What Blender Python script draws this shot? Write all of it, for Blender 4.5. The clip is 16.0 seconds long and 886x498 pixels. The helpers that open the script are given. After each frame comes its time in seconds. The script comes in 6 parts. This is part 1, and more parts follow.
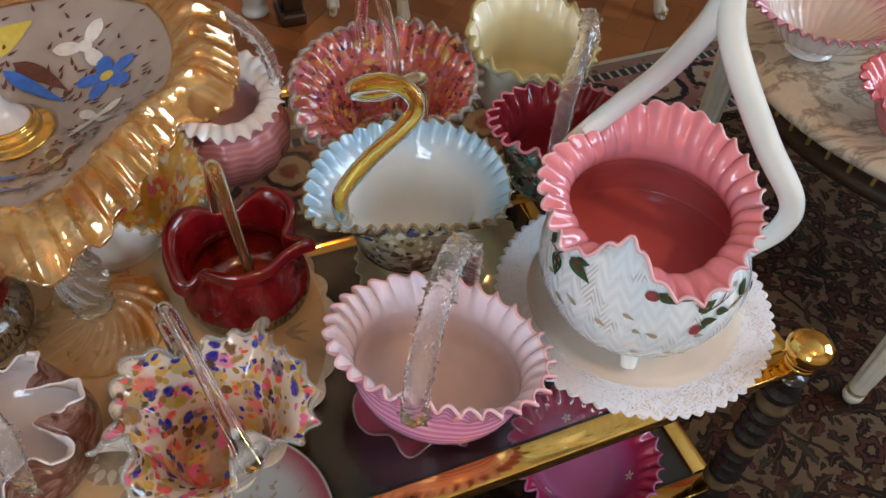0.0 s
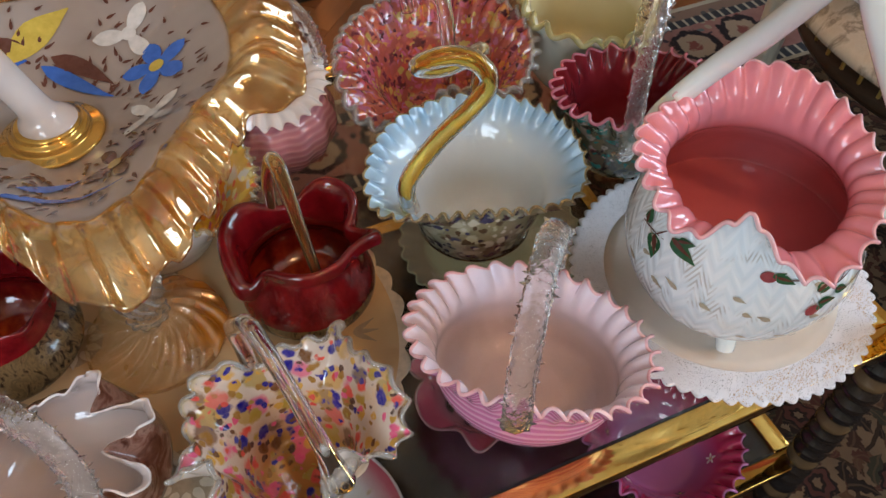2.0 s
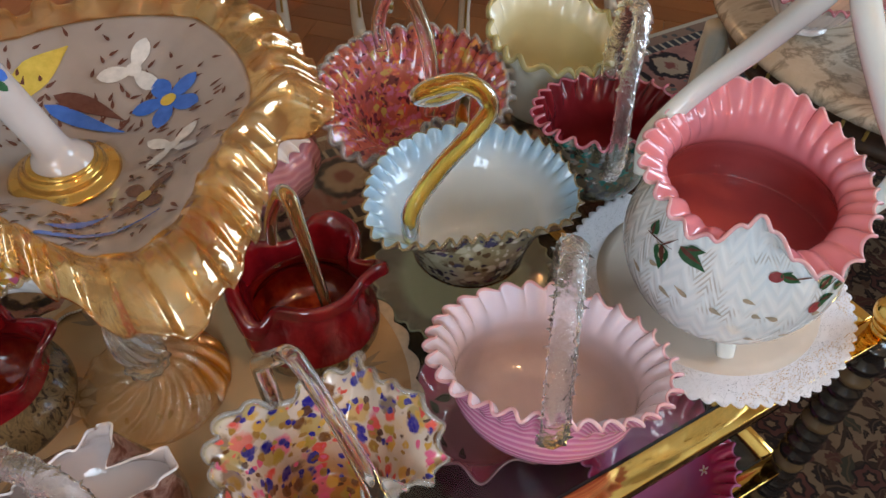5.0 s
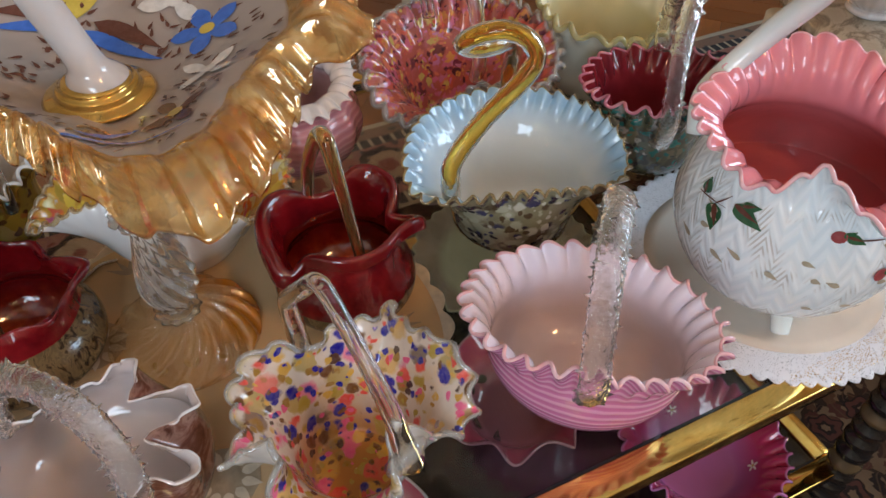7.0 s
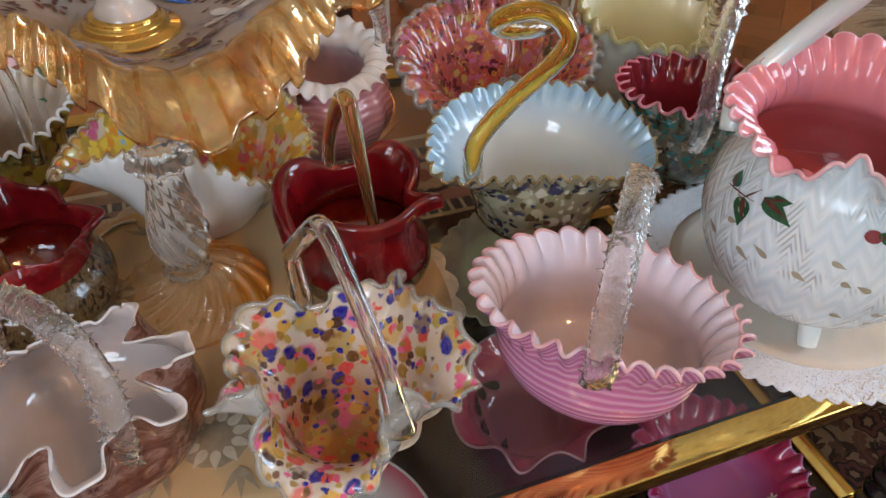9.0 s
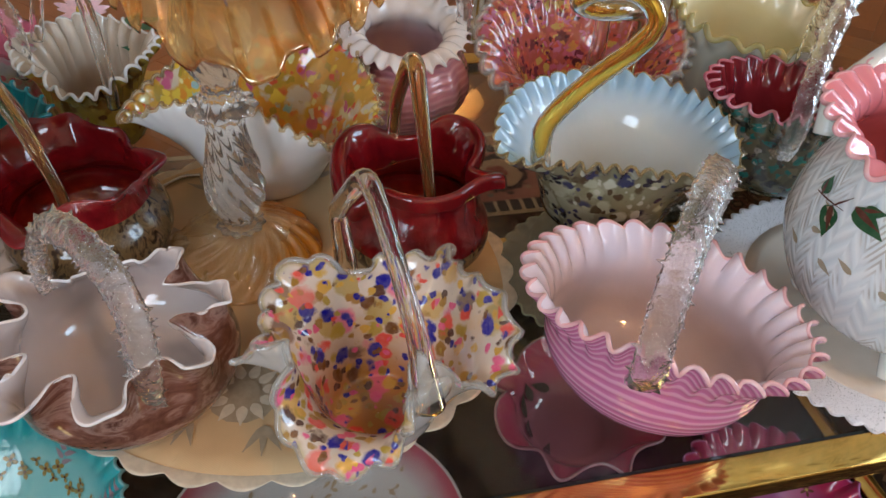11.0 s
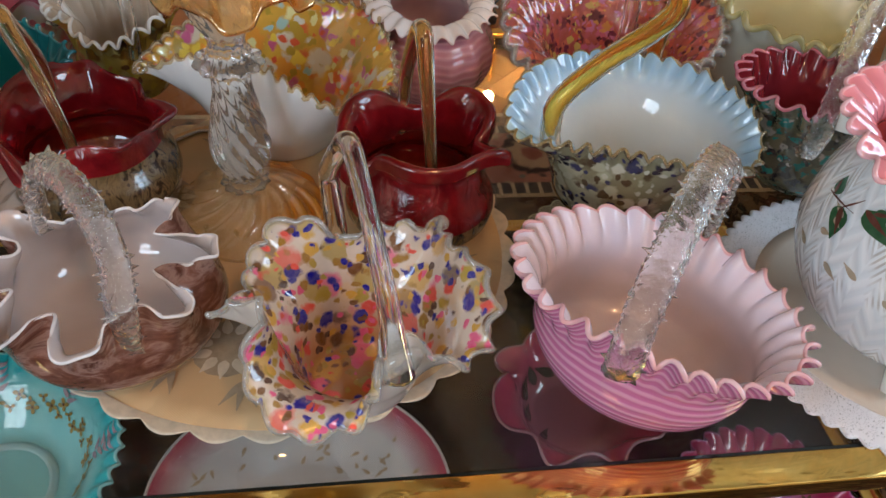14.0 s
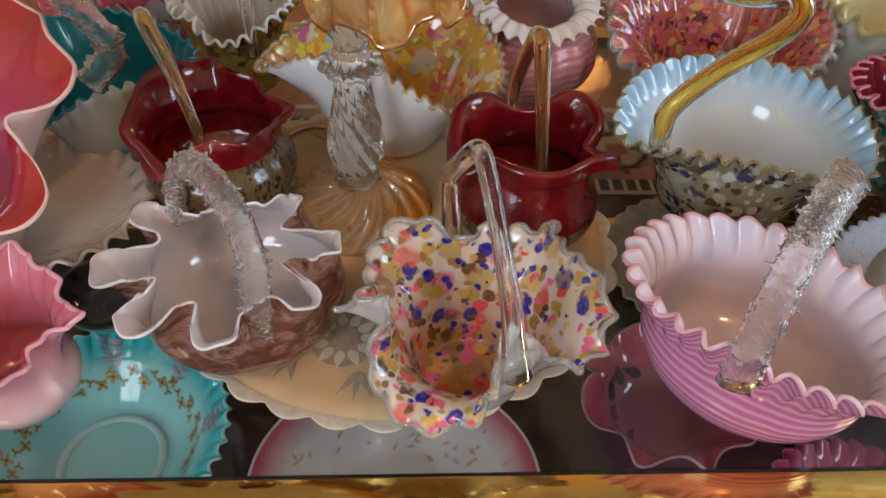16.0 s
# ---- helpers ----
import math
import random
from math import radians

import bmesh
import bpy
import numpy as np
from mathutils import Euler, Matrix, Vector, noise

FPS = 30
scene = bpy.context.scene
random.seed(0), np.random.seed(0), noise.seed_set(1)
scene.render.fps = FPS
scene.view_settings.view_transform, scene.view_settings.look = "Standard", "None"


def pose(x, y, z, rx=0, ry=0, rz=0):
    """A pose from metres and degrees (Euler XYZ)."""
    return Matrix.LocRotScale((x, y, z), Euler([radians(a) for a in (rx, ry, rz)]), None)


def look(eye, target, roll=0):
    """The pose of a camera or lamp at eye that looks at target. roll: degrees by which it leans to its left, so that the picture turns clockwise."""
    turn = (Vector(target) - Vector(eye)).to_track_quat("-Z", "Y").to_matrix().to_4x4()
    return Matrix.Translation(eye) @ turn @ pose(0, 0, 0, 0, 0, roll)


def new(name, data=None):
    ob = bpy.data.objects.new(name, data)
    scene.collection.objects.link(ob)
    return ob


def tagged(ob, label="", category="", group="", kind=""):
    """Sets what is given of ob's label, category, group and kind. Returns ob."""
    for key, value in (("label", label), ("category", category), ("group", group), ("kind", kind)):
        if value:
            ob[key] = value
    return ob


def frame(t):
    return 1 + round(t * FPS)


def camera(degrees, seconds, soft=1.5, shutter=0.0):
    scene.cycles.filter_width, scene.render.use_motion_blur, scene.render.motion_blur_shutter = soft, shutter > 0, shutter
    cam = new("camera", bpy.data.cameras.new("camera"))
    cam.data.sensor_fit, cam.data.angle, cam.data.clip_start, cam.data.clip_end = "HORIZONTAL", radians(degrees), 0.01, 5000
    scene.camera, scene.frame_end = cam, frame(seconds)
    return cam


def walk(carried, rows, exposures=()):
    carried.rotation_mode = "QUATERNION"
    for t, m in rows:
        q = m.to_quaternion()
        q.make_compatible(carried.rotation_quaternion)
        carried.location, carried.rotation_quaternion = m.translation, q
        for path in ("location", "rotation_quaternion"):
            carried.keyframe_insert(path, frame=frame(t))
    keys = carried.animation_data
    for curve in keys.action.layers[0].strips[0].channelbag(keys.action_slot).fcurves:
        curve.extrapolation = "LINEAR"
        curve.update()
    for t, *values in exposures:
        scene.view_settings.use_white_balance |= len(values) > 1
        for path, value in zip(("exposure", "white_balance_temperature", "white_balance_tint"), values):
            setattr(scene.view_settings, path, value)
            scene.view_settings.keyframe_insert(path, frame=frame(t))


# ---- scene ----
cam = camera(61.4, 16.0)
PATH = [
    (0.0, 0.0000, 0.0000, 1.0130, 41.72, -2.16, -21.45),
    (0.5, 0.0074, 0.0210, 1.0097, 41.37, -1.66, -21.26),
    (1.0, 0.0095, 0.0447, 0.9940, 40.57, -1.59, -19.92),
    (1.5, -0.0020, 0.0600, 0.9870, 39.74, -0.83, -19.63),
    (2.0, -0.0425, 0.0684, 0.9810, 39.54, -0.01, -23.57),
    (2.5, -0.0667, 0.0758, 0.9806, 39.84, -1.13, -27.70),
    (3.0, -0.0903, 0.0818, 0.9797, 40.94, -1.92, -30.98),
    (5.5, -0.1168, 0.0866, 0.9619, 43.76, -2.43, -29.34),
    (6.0, -0.1155, 0.0771, 0.9531, 43.10, -1.60, -27.62),
    (6.5, -0.1229, 0.0666, 0.9312, 43.41, -0.44, -27.16),
    (7.0, -0.1205, 0.0633, 0.9129, 44.88, -1.05, -26.30),
    (7.5, -0.1228, 0.0553, 0.9006, 46.22, -1.74, -25.36),
    (8.0, -0.1229, 0.0507, 0.8872, 47.18, -2.33, -23.94),
    (8.5, -0.1183, 0.0437, 0.8758, 47.63, -2.61, -22.44),
    (9.0, -0.1136, 0.0325, 0.8662, 47.90, -2.48, -21.11),
    (9.5, -0.1129, 0.0281, 0.8546, 48.05, -2.96, -19.36),
    (10.0, -0.1100, 0.0303, 0.8449, 48.41, -3.30, -16.57),
    (12.5, -0.0658, 0.0273, 0.8263, 47.75, -3.08, -10.05),
    (13.0, -0.0592, 0.0258, 0.8249, 47.54, -3.73, -9.24),
    (13.5, -0.0575, 0.0239, 0.8252, 46.89, -4.14, -8.06),
    (14.0, -0.0555, 0.0246, 0.8279, 46.15, -4.08, -6.85),
    (14.5, -0.0577, 0.0261, 0.8328, 45.56, -3.78, -5.68),
    (15.0, -0.0685, 0.0267, 0.8364, 45.08, -3.30, -4.26),
    (15.5, -0.0805, 0.0273, 0.8393, 44.86, -2.69, -3.13),
    (16.0, -0.0937, 0.0237, 0.8439, 44.89, -2.28, -2.14),
]

walk(cam, [(t, pose(x, y, z, rx, ry, rz)) for t, x, y, z, rx, ry, rz in PATH])

# ---- light ----
world = bpy.data.worlds.new("world")
scene.world = world
world.use_nodes = True
sky = world.node_tree.nodes.new("ShaderNodeTexSky")
sky.sky_type, sky.sun_disc = "NISHITA", False
sky.sun_elevation, sky.sun_rotation = radians(38), radians(200)
world.node_tree.links.new(sky.outputs[0], world.node_tree.nodes["Background"].inputs[0])
world.node_tree.nodes["Background"].inputs[1].default_value = 0.1


def lamp(name, kind, m, energy, colour, **more):
    data = bpy.data.lights.new(name, kind)
    data.energy, data.color = energy, colour
    for key, value in more.items():
        if key == "size":
            data.shape, data.size, data.size_y = "RECTANGLE", value[0], value[1]
        if key == "radius":
            data.shadow_soft_size = value
    ob = new(name, data)
    ob.matrix_world = m
    return ob


lamp("daylight_window_1", "AREA", look((-1.45, -1.86, 1.55), (-1.30, 0.0, 1.30)), 58, (0.66, 0.82, 1.0), size=(1.2, 1.5))
lamp("daylight_window_2", "AREA", look((2.68, -0.3, 1.55), (1.0, -0.1, 1.25)), 62, (0.60, 0.79, 1.0), size=(1.2, 1.5))
lamp("bulb_table_lamp", "POINT", pose(0.47, 2.24, 1.38), 19, (1.0, 0.55, 0.24), radius=0.02)
# added warm fill from behind the camera; no such lamp is in view
lamp("warm_fill_overhead", "POINT", pose(0.45, -0.7, 2.32), 23, (1.0, 0.55, 0.25), radius=0.06)
scene.view_settings.exposure = -0.02


# ---- materials ----
class Mat:
    """A node material with a few shorthands."""

    def __init__(self, name, **values):
        self.m = bpy.data.materials.new(name)
        self.m.use_nodes = True
        self.t = self.m.node_tree
        self.b = self.t.nodes["Principled BSDF"]
        for key, value in values.items():
            self.put(key, value)

    def put(self, key, value):
        names = {"color": "Base Color", "rough": "Roughness", "metal": "Metallic", "coat": "Coat Weight", "trans": "Transmission Weight", "ior": "IOR", "spec": "Specular IOR Level",
                 "sss": "Subsurface Weight", "normal": "Normal", "alpha": "Alpha", "emit": "Emission Color", "power": "Emission Strength", "sheen": "Sheen Weight"}
        s = self.b.inputs[names[key]]
        if isinstance(value, bpy.types.NodeSocket):
            self.t.links.new(value, s)
        elif isinstance(value, tuple) and len(value) == 3:
            s.default_value = (*value, 1)
        else:
            s.default_value = value
        return self

    def node(self, kind, ins=(), **attrs):
        n = self.t.nodes.new("ShaderNode" + kind)
        for key, value in attrs.items():
            setattr(n, key, value)
        for key, value in dict(ins).items():
            if value is None:
                continue
            if isinstance(value, bpy.types.NodeSocket):
                self.t.links.new(value, n.inputs[key])
            else:
                n.inputs[key].default_value = (*value, 1) if isinstance(value, tuple) and n.inputs[key].type == "RGBA" and len(value) == 3 else value
        return n

    def coord(self, which="Object", scale=None):
        s = self.node("TexCoord").outputs[which]
        return self.node("Mapping", {"Vector": s, "Scale": scale}).outputs[0] if scale else s

    def noise(self, scale, detail=4.0, vector=None, rough=0.55, dist=0.0):
        n = self.node("TexNoise", {"Vector": vector or self.coord(), "Scale": scale, "Detail": detail, "Roughness": rough, "Distortion": dist})
        return n.outputs[0]

    def voronoi(self, scale, vector=None, feature="F1", rand=1.0):
        return self.node("TexVoronoi", {"Vector": vector or self.coord(), "Scale": scale, "Randomness": rand}, feature=feature)

    def ramp(self, fac, stops, mode="LINEAR"):
        n = self.node("ValToRGB", {"Fac": fac})
        n.color_ramp.interpolation = mode
        e = n.color_ramp.elements
        while len(e) < len(stops):
            e.new(0.5)
        for el, (p, c) in zip(e, stops):
            el.position, el.color = p, (*c, 1) if len(c) == 3 else c
        return n.outputs[0]

    def mix(self, fac, a, b, mode="MIX"):
        n = self.node("MixRGB", {"Fac": fac, "Color1": a, "Color2": b}, blend_type=mode)
        return n.outputs[0]

    def math(self, op, a, b=0.0, c=0.0):
        return self.node("Math", {0: a, 1: b, 2: c}, operation=op).outputs[0]

    def axis(self, vector, k):
        return self.node("SeparateXYZ", {0: vector}).outputs[k]

    def gloss(self, normal=None):
        """How much of the light a glass surface throws back, by its slant."""
        f = self.node("LayerWeight", {"Blend": 0.5, "Normal": normal}).outputs["Facing"]
        return self.math("MULTIPLY_ADD", self.math("POWER", f, 5.0), 0.95, 0.045)

    def bump(self, height, strength=0.3, distance=0.001):
        self.put("normal", self.node("Bump", {"Strength": strength, "Distance": distance, "Height": height}).outputs[0])
        return self


def opal(name, a, b, scale=40.0, rough=0.05, stretch=None):
    """Opaque cased glass: two tones that cloud into one another, glossy."""
    m = Mat(name, rough=rough, coat=0.35, spec=0.6)
    f = m.noise(scale, 3.0, m.coord(scale=stretch) if stretch else None, 0.5, 0.6)
    m.put("color", m.ramp(f, [(0.3, a), (0.7, b)]))
    m.bump(m.noise(scale * 1.1, 4.0), 0.36, 0.0024)
    return m.m


def rimmed(name, body, rim, at=0.8, soft=0.12, scale=40.0, rough=0.05):
    """Cased glass whose colour changes towards the rim."""
    m = Mat(name, rough=rough, coat=0.35, spec=0.6)
    f = m.math("ADD", m.axis(m.coord("UV"), 1), m.math("MULTIPLY", m.noise(scale * 0.6, 3.0), 0.1))
    f = m.ramp(f, [(at - soft, (0, 0, 0)), (at + soft, (1, 1, 1))])
    cloud = m.mix(m.noise(scale, 3.0), body, tuple(c * 0.86 for c in body))
    m.put("color", m.mix(f, cloud, rim))
    m.bump(m.noise(scale * 1.1, 4.0), 0.36, 0.0024)
    return m.m


def spatter(name, base, colours, scale=90.0, share=0.6, stretch=(1, 1, 1), rough=0.04, warp=0.02, heart=None, brim=None):
    """Glass with flakes of many colours and sizes melted into it."""
    m = Mat(name, rough=rough, coat=0.5, spec=0.6)
    v = m.coord(scale=stretch)
    v = m.node("MixRGB", {"Fac": warp * 0.5, "Color1": v, "Color2": m.node("TexNoise", {"Vector": v, "Scale": scale * 0.9, "Detail": 3.0}).outputs[1]}, blend_type="ADD").outputs[0]
    def layer(size, much, edge, pick=None):
        cells = m.voronoi(size, v)
        pick = pick or colours
        tone = m.ramp(m.axis(cells.outputs["Color"], 0), [(k / len(pick), c) for k, c in enumerate(pick)], "CONSTANT")
        there = m.ramp(m.axis(cells.outputs["Color"], 1), [(0.0, (1, 1, 1)), (much, (0, 0, 0))], "CONSTANT")
        core = m.ramp(cells.outputs["Distance"], [(edge, (1, 1, 1)), (edge + 0.14, (0, 0, 0))])
        tone = m.mix(m.ramp(m.noise(size * 2.2, 3.0), [(0.35, (0, 0, 0)), (0.8, (0.14,) * 3)]), tone, base)
        return tone, m.math("MULTIPLY", there, core)
    ground = m.ramp(m.noise(scale * 0.35, 4.0), [(0.32, base), (0.55, tuple(c * 0.85 for c in base)), (0.72, tuple(0.5 * c + 0.5 * d for c, d in zip(base, colours[1])))])
    if heart:
        ground = m.mix(m.ramp(m.math("ADD", m.axis(m.coord("UV"), 1), m.math("MULTIPLY", m.noise(40, 3.0), 0.3)), [(0.25, (1, 1, 1)), (0.8, (0, 0, 0))]), ground, heart)
    if brim:
        ground = m.mix(m.ramp(m.math("ADD", m.axis(m.coord("UV"), 1), m.math("MULTIPLY", m.noise(60, 3.0), 0.1)), [(0.93, (0, 0, 0)), (1.02, (0.8, 0.8, 0.8))]), ground, brim)
    wash, w = layer(scale * 0.5, share * 0.9, 0.42, [c for c in colours if c[0] >= c[2]])
    big, a = layer(scale * 0.78, share * 0.85, 0.36)
    small, b = layer(scale * 1.5, share * 0.65, 0.36)
    c = m.mix(m.math("MULTIPLY", w, 0.8), ground, wash)
    c = m.mix(a, c, big)
    m.put("color", m.mix(b, c, small))
    m.bump(m.noise(scale * 0.5, 2.0), 0.2, 0.0015)
    return m.m


def clear_glass(name, tint, rough=0.02, bump=0.0, scale=200.0, ior=1.45):
    m = Mat(name, color=tint, rough=rough, trans=1.0, ior=ior)
    if bump:
        m.bump(m.noise(scale, 3.0), bump, 0.002)
    return m.m


def pane_glass(name, tint):
    """A thin smoked pane: mostly see-through, with a Fresnel gloss."""
    m = Mat(name)
    mix = m.node("MixShader", {0: m.gloss()})
    dust = m.ramp(m.noise(9.0, 5.0), [(0.3, tint), (0.8, tuple(c * 0.93 for c in tint))])
    m.t.links.new(m.node("BsdfTransparent", {"Color": dust}).outputs[0], mix.inputs[1])
    m.t.links.new(m.node("BsdfGlossy", {"Color": (1, 1, 1), "Roughness": 0.02}).outputs[0], mix.inputs[2])
    m.t.links.new(mix.outputs[0], m.t.nodes["Material Output"].inputs[0])
    return m.m


def thin_glass(name, tint, bump=0.0, scale=80.0, rough=0.03, body=0.0):
    """Blown glass thin enough to let the light straight through, with gloss; body: how milky it is."""
    m = Mat(name, color=tint, rough=0.15)
    normal = m.node("Bump", {"Strength": bump, "Distance": 0.003, "Height": m.noise(scale, 3.0)}).outputs[0]
    m.put("normal", normal)
    tone = m.ramp(m.noise(24, 4.0), [(0.3, tint), (0.75, tuple(c * 0.86 for c in tint))])
    see = m.node("MixShader", {0: body})
    m.t.links.new(m.node("BsdfTransparent", {"Color": tone}).outputs[0], see.inputs[1])
    m.t.links.new(m.b.outputs[0], see.inputs[2])
    mix = m.node("MixShader", {0: m.gloss(normal)})
    m.t.links.new(see.outputs[0], mix.inputs[1])
    m.t.links.new(m.node("BsdfGlossy", {"Color": (1, 0.97, 0.94), "Roughness": rough, "Normal": normal}).outputs[0], mix.inputs[2])
    m.t.links.new(mix.outputs[0], m.t.nodes["Material Output"].inputs[0])
    return m.m


def brass():
    m = Mat("polished_brass", metal=1.0)
    f = m.noise(60, 4.0)
    m.put("color", m.ramp(f, [(0.3, (0.80, 0.47, 0.11)), (0.75, (0.90, 0.60, 0.18))]))
    m.put("rough", m.ramp(m.noise(25, 5.0), [(0.35, (0.05,) * 3), (0.8, (0.15,) * 3)]))
    return m.m


BRASS = brass()


# ---- building blocks ----
def part(name, bm, material, parent=None, label=""):
    me = bpy.data.meshes.new(name)
    bm.to_mesh(me)
    bm.free()
    for p in me.polygons:
        p.use_smooth = True
    for m in material if isinstance(material, list) else [material]:
        me.materials.append(m)
    ob = new(name, me)
    if parent:
        ob.parent = parent
    return tagged(ob, label)


def thing(name, at, label, category, group="", kind="", turn=0.0):
    ob = new(name)
    ob.empty_display_size = 0.02
    ob.matrix_world = pose(*at, 0, 0, turn)
    return tagged(ob, label, category, group, kind)


def box(bm, x0, x1, y0, y1, z0, z1, bevel=0.0):
    made = bmesh.ops.create_cube(bm, size=1.0, matrix=Matrix.Translation(((x0 + x1) / 2, (y0 + y1) / 2, (z0 + z1) / 2)) @ Matrix.Diagonal((x1 - x0, y1 - y0, z1 - z0, 1)))
    if bevel:
        edges = list({e for v in made["verts"] for e in v.link_edges})
        bmesh.ops.bevel(bm, geom=edges, offset=bevel, segments=2, affect="EDGES", profile=0.6)
    return bm


def flat(ob):
    for p in ob.data.polygons:
        p.use_smooth = False
    return ob


def spline(points, n):
    """n points evenly along a smooth curve through the given points."""
    p = np.array(points, float)
    p = np.vstack([2 * p[0] - p[1], p, 2 * p[-1] - p[-2]])
    out = []
    for i in range(1, len(p) - 2):
        for t in np.linspace(0, 1, 24, endpoint=False):
            a, b, c, d = p[i - 1:i + 3]
            out.append(0.5 * (2 * b + (c - a) * t + (2 * a - 5 * b + 4 * c - d) * t * t + (3 * b - a - 3 * c + d) * t ** 3))
    out = np.array(out + [p[-2]])
    run = np.concatenate([[0], np.cumsum(np.linalg.norm(np.diff(out, axis=0), axis=1))])
    return np.stack([np.interp(np.linspace(0, run[-1], n), run, out[:, k]) for k in range(p.shape[1])], 1)


def grid_mesh(g, wrap=True, flip=False):
    """A bmesh from an array of points [rows, columns, 3], with a UV map: u round, v along."""
    nv, nu = g.shape[:2]
    bm = bmesh.new()
    uv = bm.loops.layers.uv.new("UVMap")
    vs = [[bm.verts.new(g[j, i]) for i in range(nu)] for j in range(nv)]
    for j in range(nv - 1):
        for i in range(nu if wrap else nu - 1):
            k = (i + 1) % nu
            quad = [(vs[j][i], i, j), (vs[j][k], i + 1, j), (vs[j + 1][k], i + 1, j + 1), (vs[j + 1][i], i, j + 1)]
            if flip:
                quad.reverse()
            f = bm.faces.new([q[0] for q in quad])
            for loop, q in zip(f.loops, quad):
                loop[uv].uv = (q[1] / nu, q[2] / (nv - 1))
    return bm


def smooth(x, a, b):
    t = np.clip((x - a) / (b - a), 0, 1)
    return t * t * (3 - 2 * t)


def near_angle(a, at, width):
    d = (a - radians(at) + np.pi) % (2 * np.pi) - np.pi
    return np.exp(-(d / radians(width)) ** 2)


def vessel_grid(profile, nu=160, nv=40, ruffle=(0, 0, 0, 0.8), oval=(1, 1), oval_foot=None, turn=0.0, folds=(), seed=0, wobble=0.0, sharp=0.0, ribs=(0, 0), soft=0.0):
    """The outer skin of a blown vessel. profile: (radius, height) from the foot to the rim. ruffle: count, radial depth, vertical depth, where it begins.
    folds: (angle, width, radial, vertical, where it begins) pulls on the rim. ribs: count and depth of the vertical ribs."""
    rng = np.random.RandomState(seed)
    p = spline(profile, nv)
    s = np.linspace(0, 1, nv)[:, None]
    a = np.linspace(0, 2 * np.pi, nu, endpoint=False)[None, :]
    r = p[:, 0:1] + 0 * a
    z = p[:, 1:2] + 0 * a
    n, dr, dz, begin = ruffle
    if n:
        w = smooth(s, begin, 1.0)
        ph = a * n + wobble * (np.sin(3 * a + rng.rand() * 6) + np.sin(5 * a + rng.rand() * 6))
        size = 1 + 0.25 * wobble * np.sin(4 * a + rng.rand() * 6) + 0.18 * wobble * np.sin(9 * a + rng.rand() * 6)
        wave = np.sin(ph)
        wave = wave + sharp * np.sin(2 * ph + 0.5)
        wave = np.tanh(soft * wave) / math.tanh(soft) if soft else wave
        r = r + w * dr * wave * size
        z = z + w * dz * np.cos(ph + 0.3) * size
    if ribs[0]:
        r = r * (1 + ribs[1] * np.cos(a * ribs[0]) * smooth(s, 0.0, 0.3))
    for at, width, fr, fz, begin in folds:
        w = smooth(s, begin, 1.0) * near_angle(a, at - turn, width)
        r, z = r + w * fr, z + w * fz
    f0 = oval_foot or oval
    ox = f0[0] + (oval[0] - f0[0]) * s
    oy = f0[1] + (oval[1] - f0[1]) * s
    x, y = r * np.cos(a) * ox, r * np.sin(a) * oy
    c, k = math.cos(radians(turn)), math.sin(radians(turn))
    return np.stack([c * x - k * y, k * x + c * y, z], 2)


def normals(g):
    du = np.roll(g, -1, 1) - np.roll(g, 1, 1)
    dv = np.gradient(g, axis=0)
    n = np.cross(du, dv)
    return n / np.maximum(np.linalg.norm(n, axis=2, keepdims=True), 1e-9)


def vessel(owner, g, outer, inner, rim, thick=0.0026, rim_name="rim", bead=1.0, names=("body", "lining"), labels=("", "", ""), floor=0.0):
    """Body, lining and rolled rim of a vessel from its outer skin."""
    n = normals(g)
    ins = g - n * thick
    ins[:, :, 2] = np.maximum(ins[:, :, 2], max(floor, g[0, :, 2].min() + thick))
    foot = g[0].mean(0)
    gb = np.concatenate([np.repeat(foot[None, None], g.shape[1], 1) * 1.0 + (g[0:1] - foot) * 0.02, g], 0)
    part(names[0], grid_mesh(gb), outer, owner, labels[0])
    floor_in = ins[0].mean(0)
    gi = np.concatenate([np.repeat(floor_in[None, None], g.shape[1], 1) + (ins[0:1] - floor_in) * 0.02, ins], 0)
    part(names[1], grid_mesh(gi, flip=True), inner, owner, labels[1])
    mid = (g[-1] + ins[-1]) / 2
    side = g[-1] - ins[-1]
    side /= np.linalg.norm(side, axis=1, keepdims=True)
    up = g[-1] - g[-2]
    up /= np.maximum(np.linalg.norm(up, axis=1, keepdims=True), 1e-9)
    ring = []
    for k in range(9):
        t = 2 * np.pi * k / 8
        ring.append(mid + thick * 0.62 * bead * (math.cos(t) * side + math.sin(t) * up))
    part(rim_name, grid_mesh(np.array(ring)), rim, owner, labels[2])


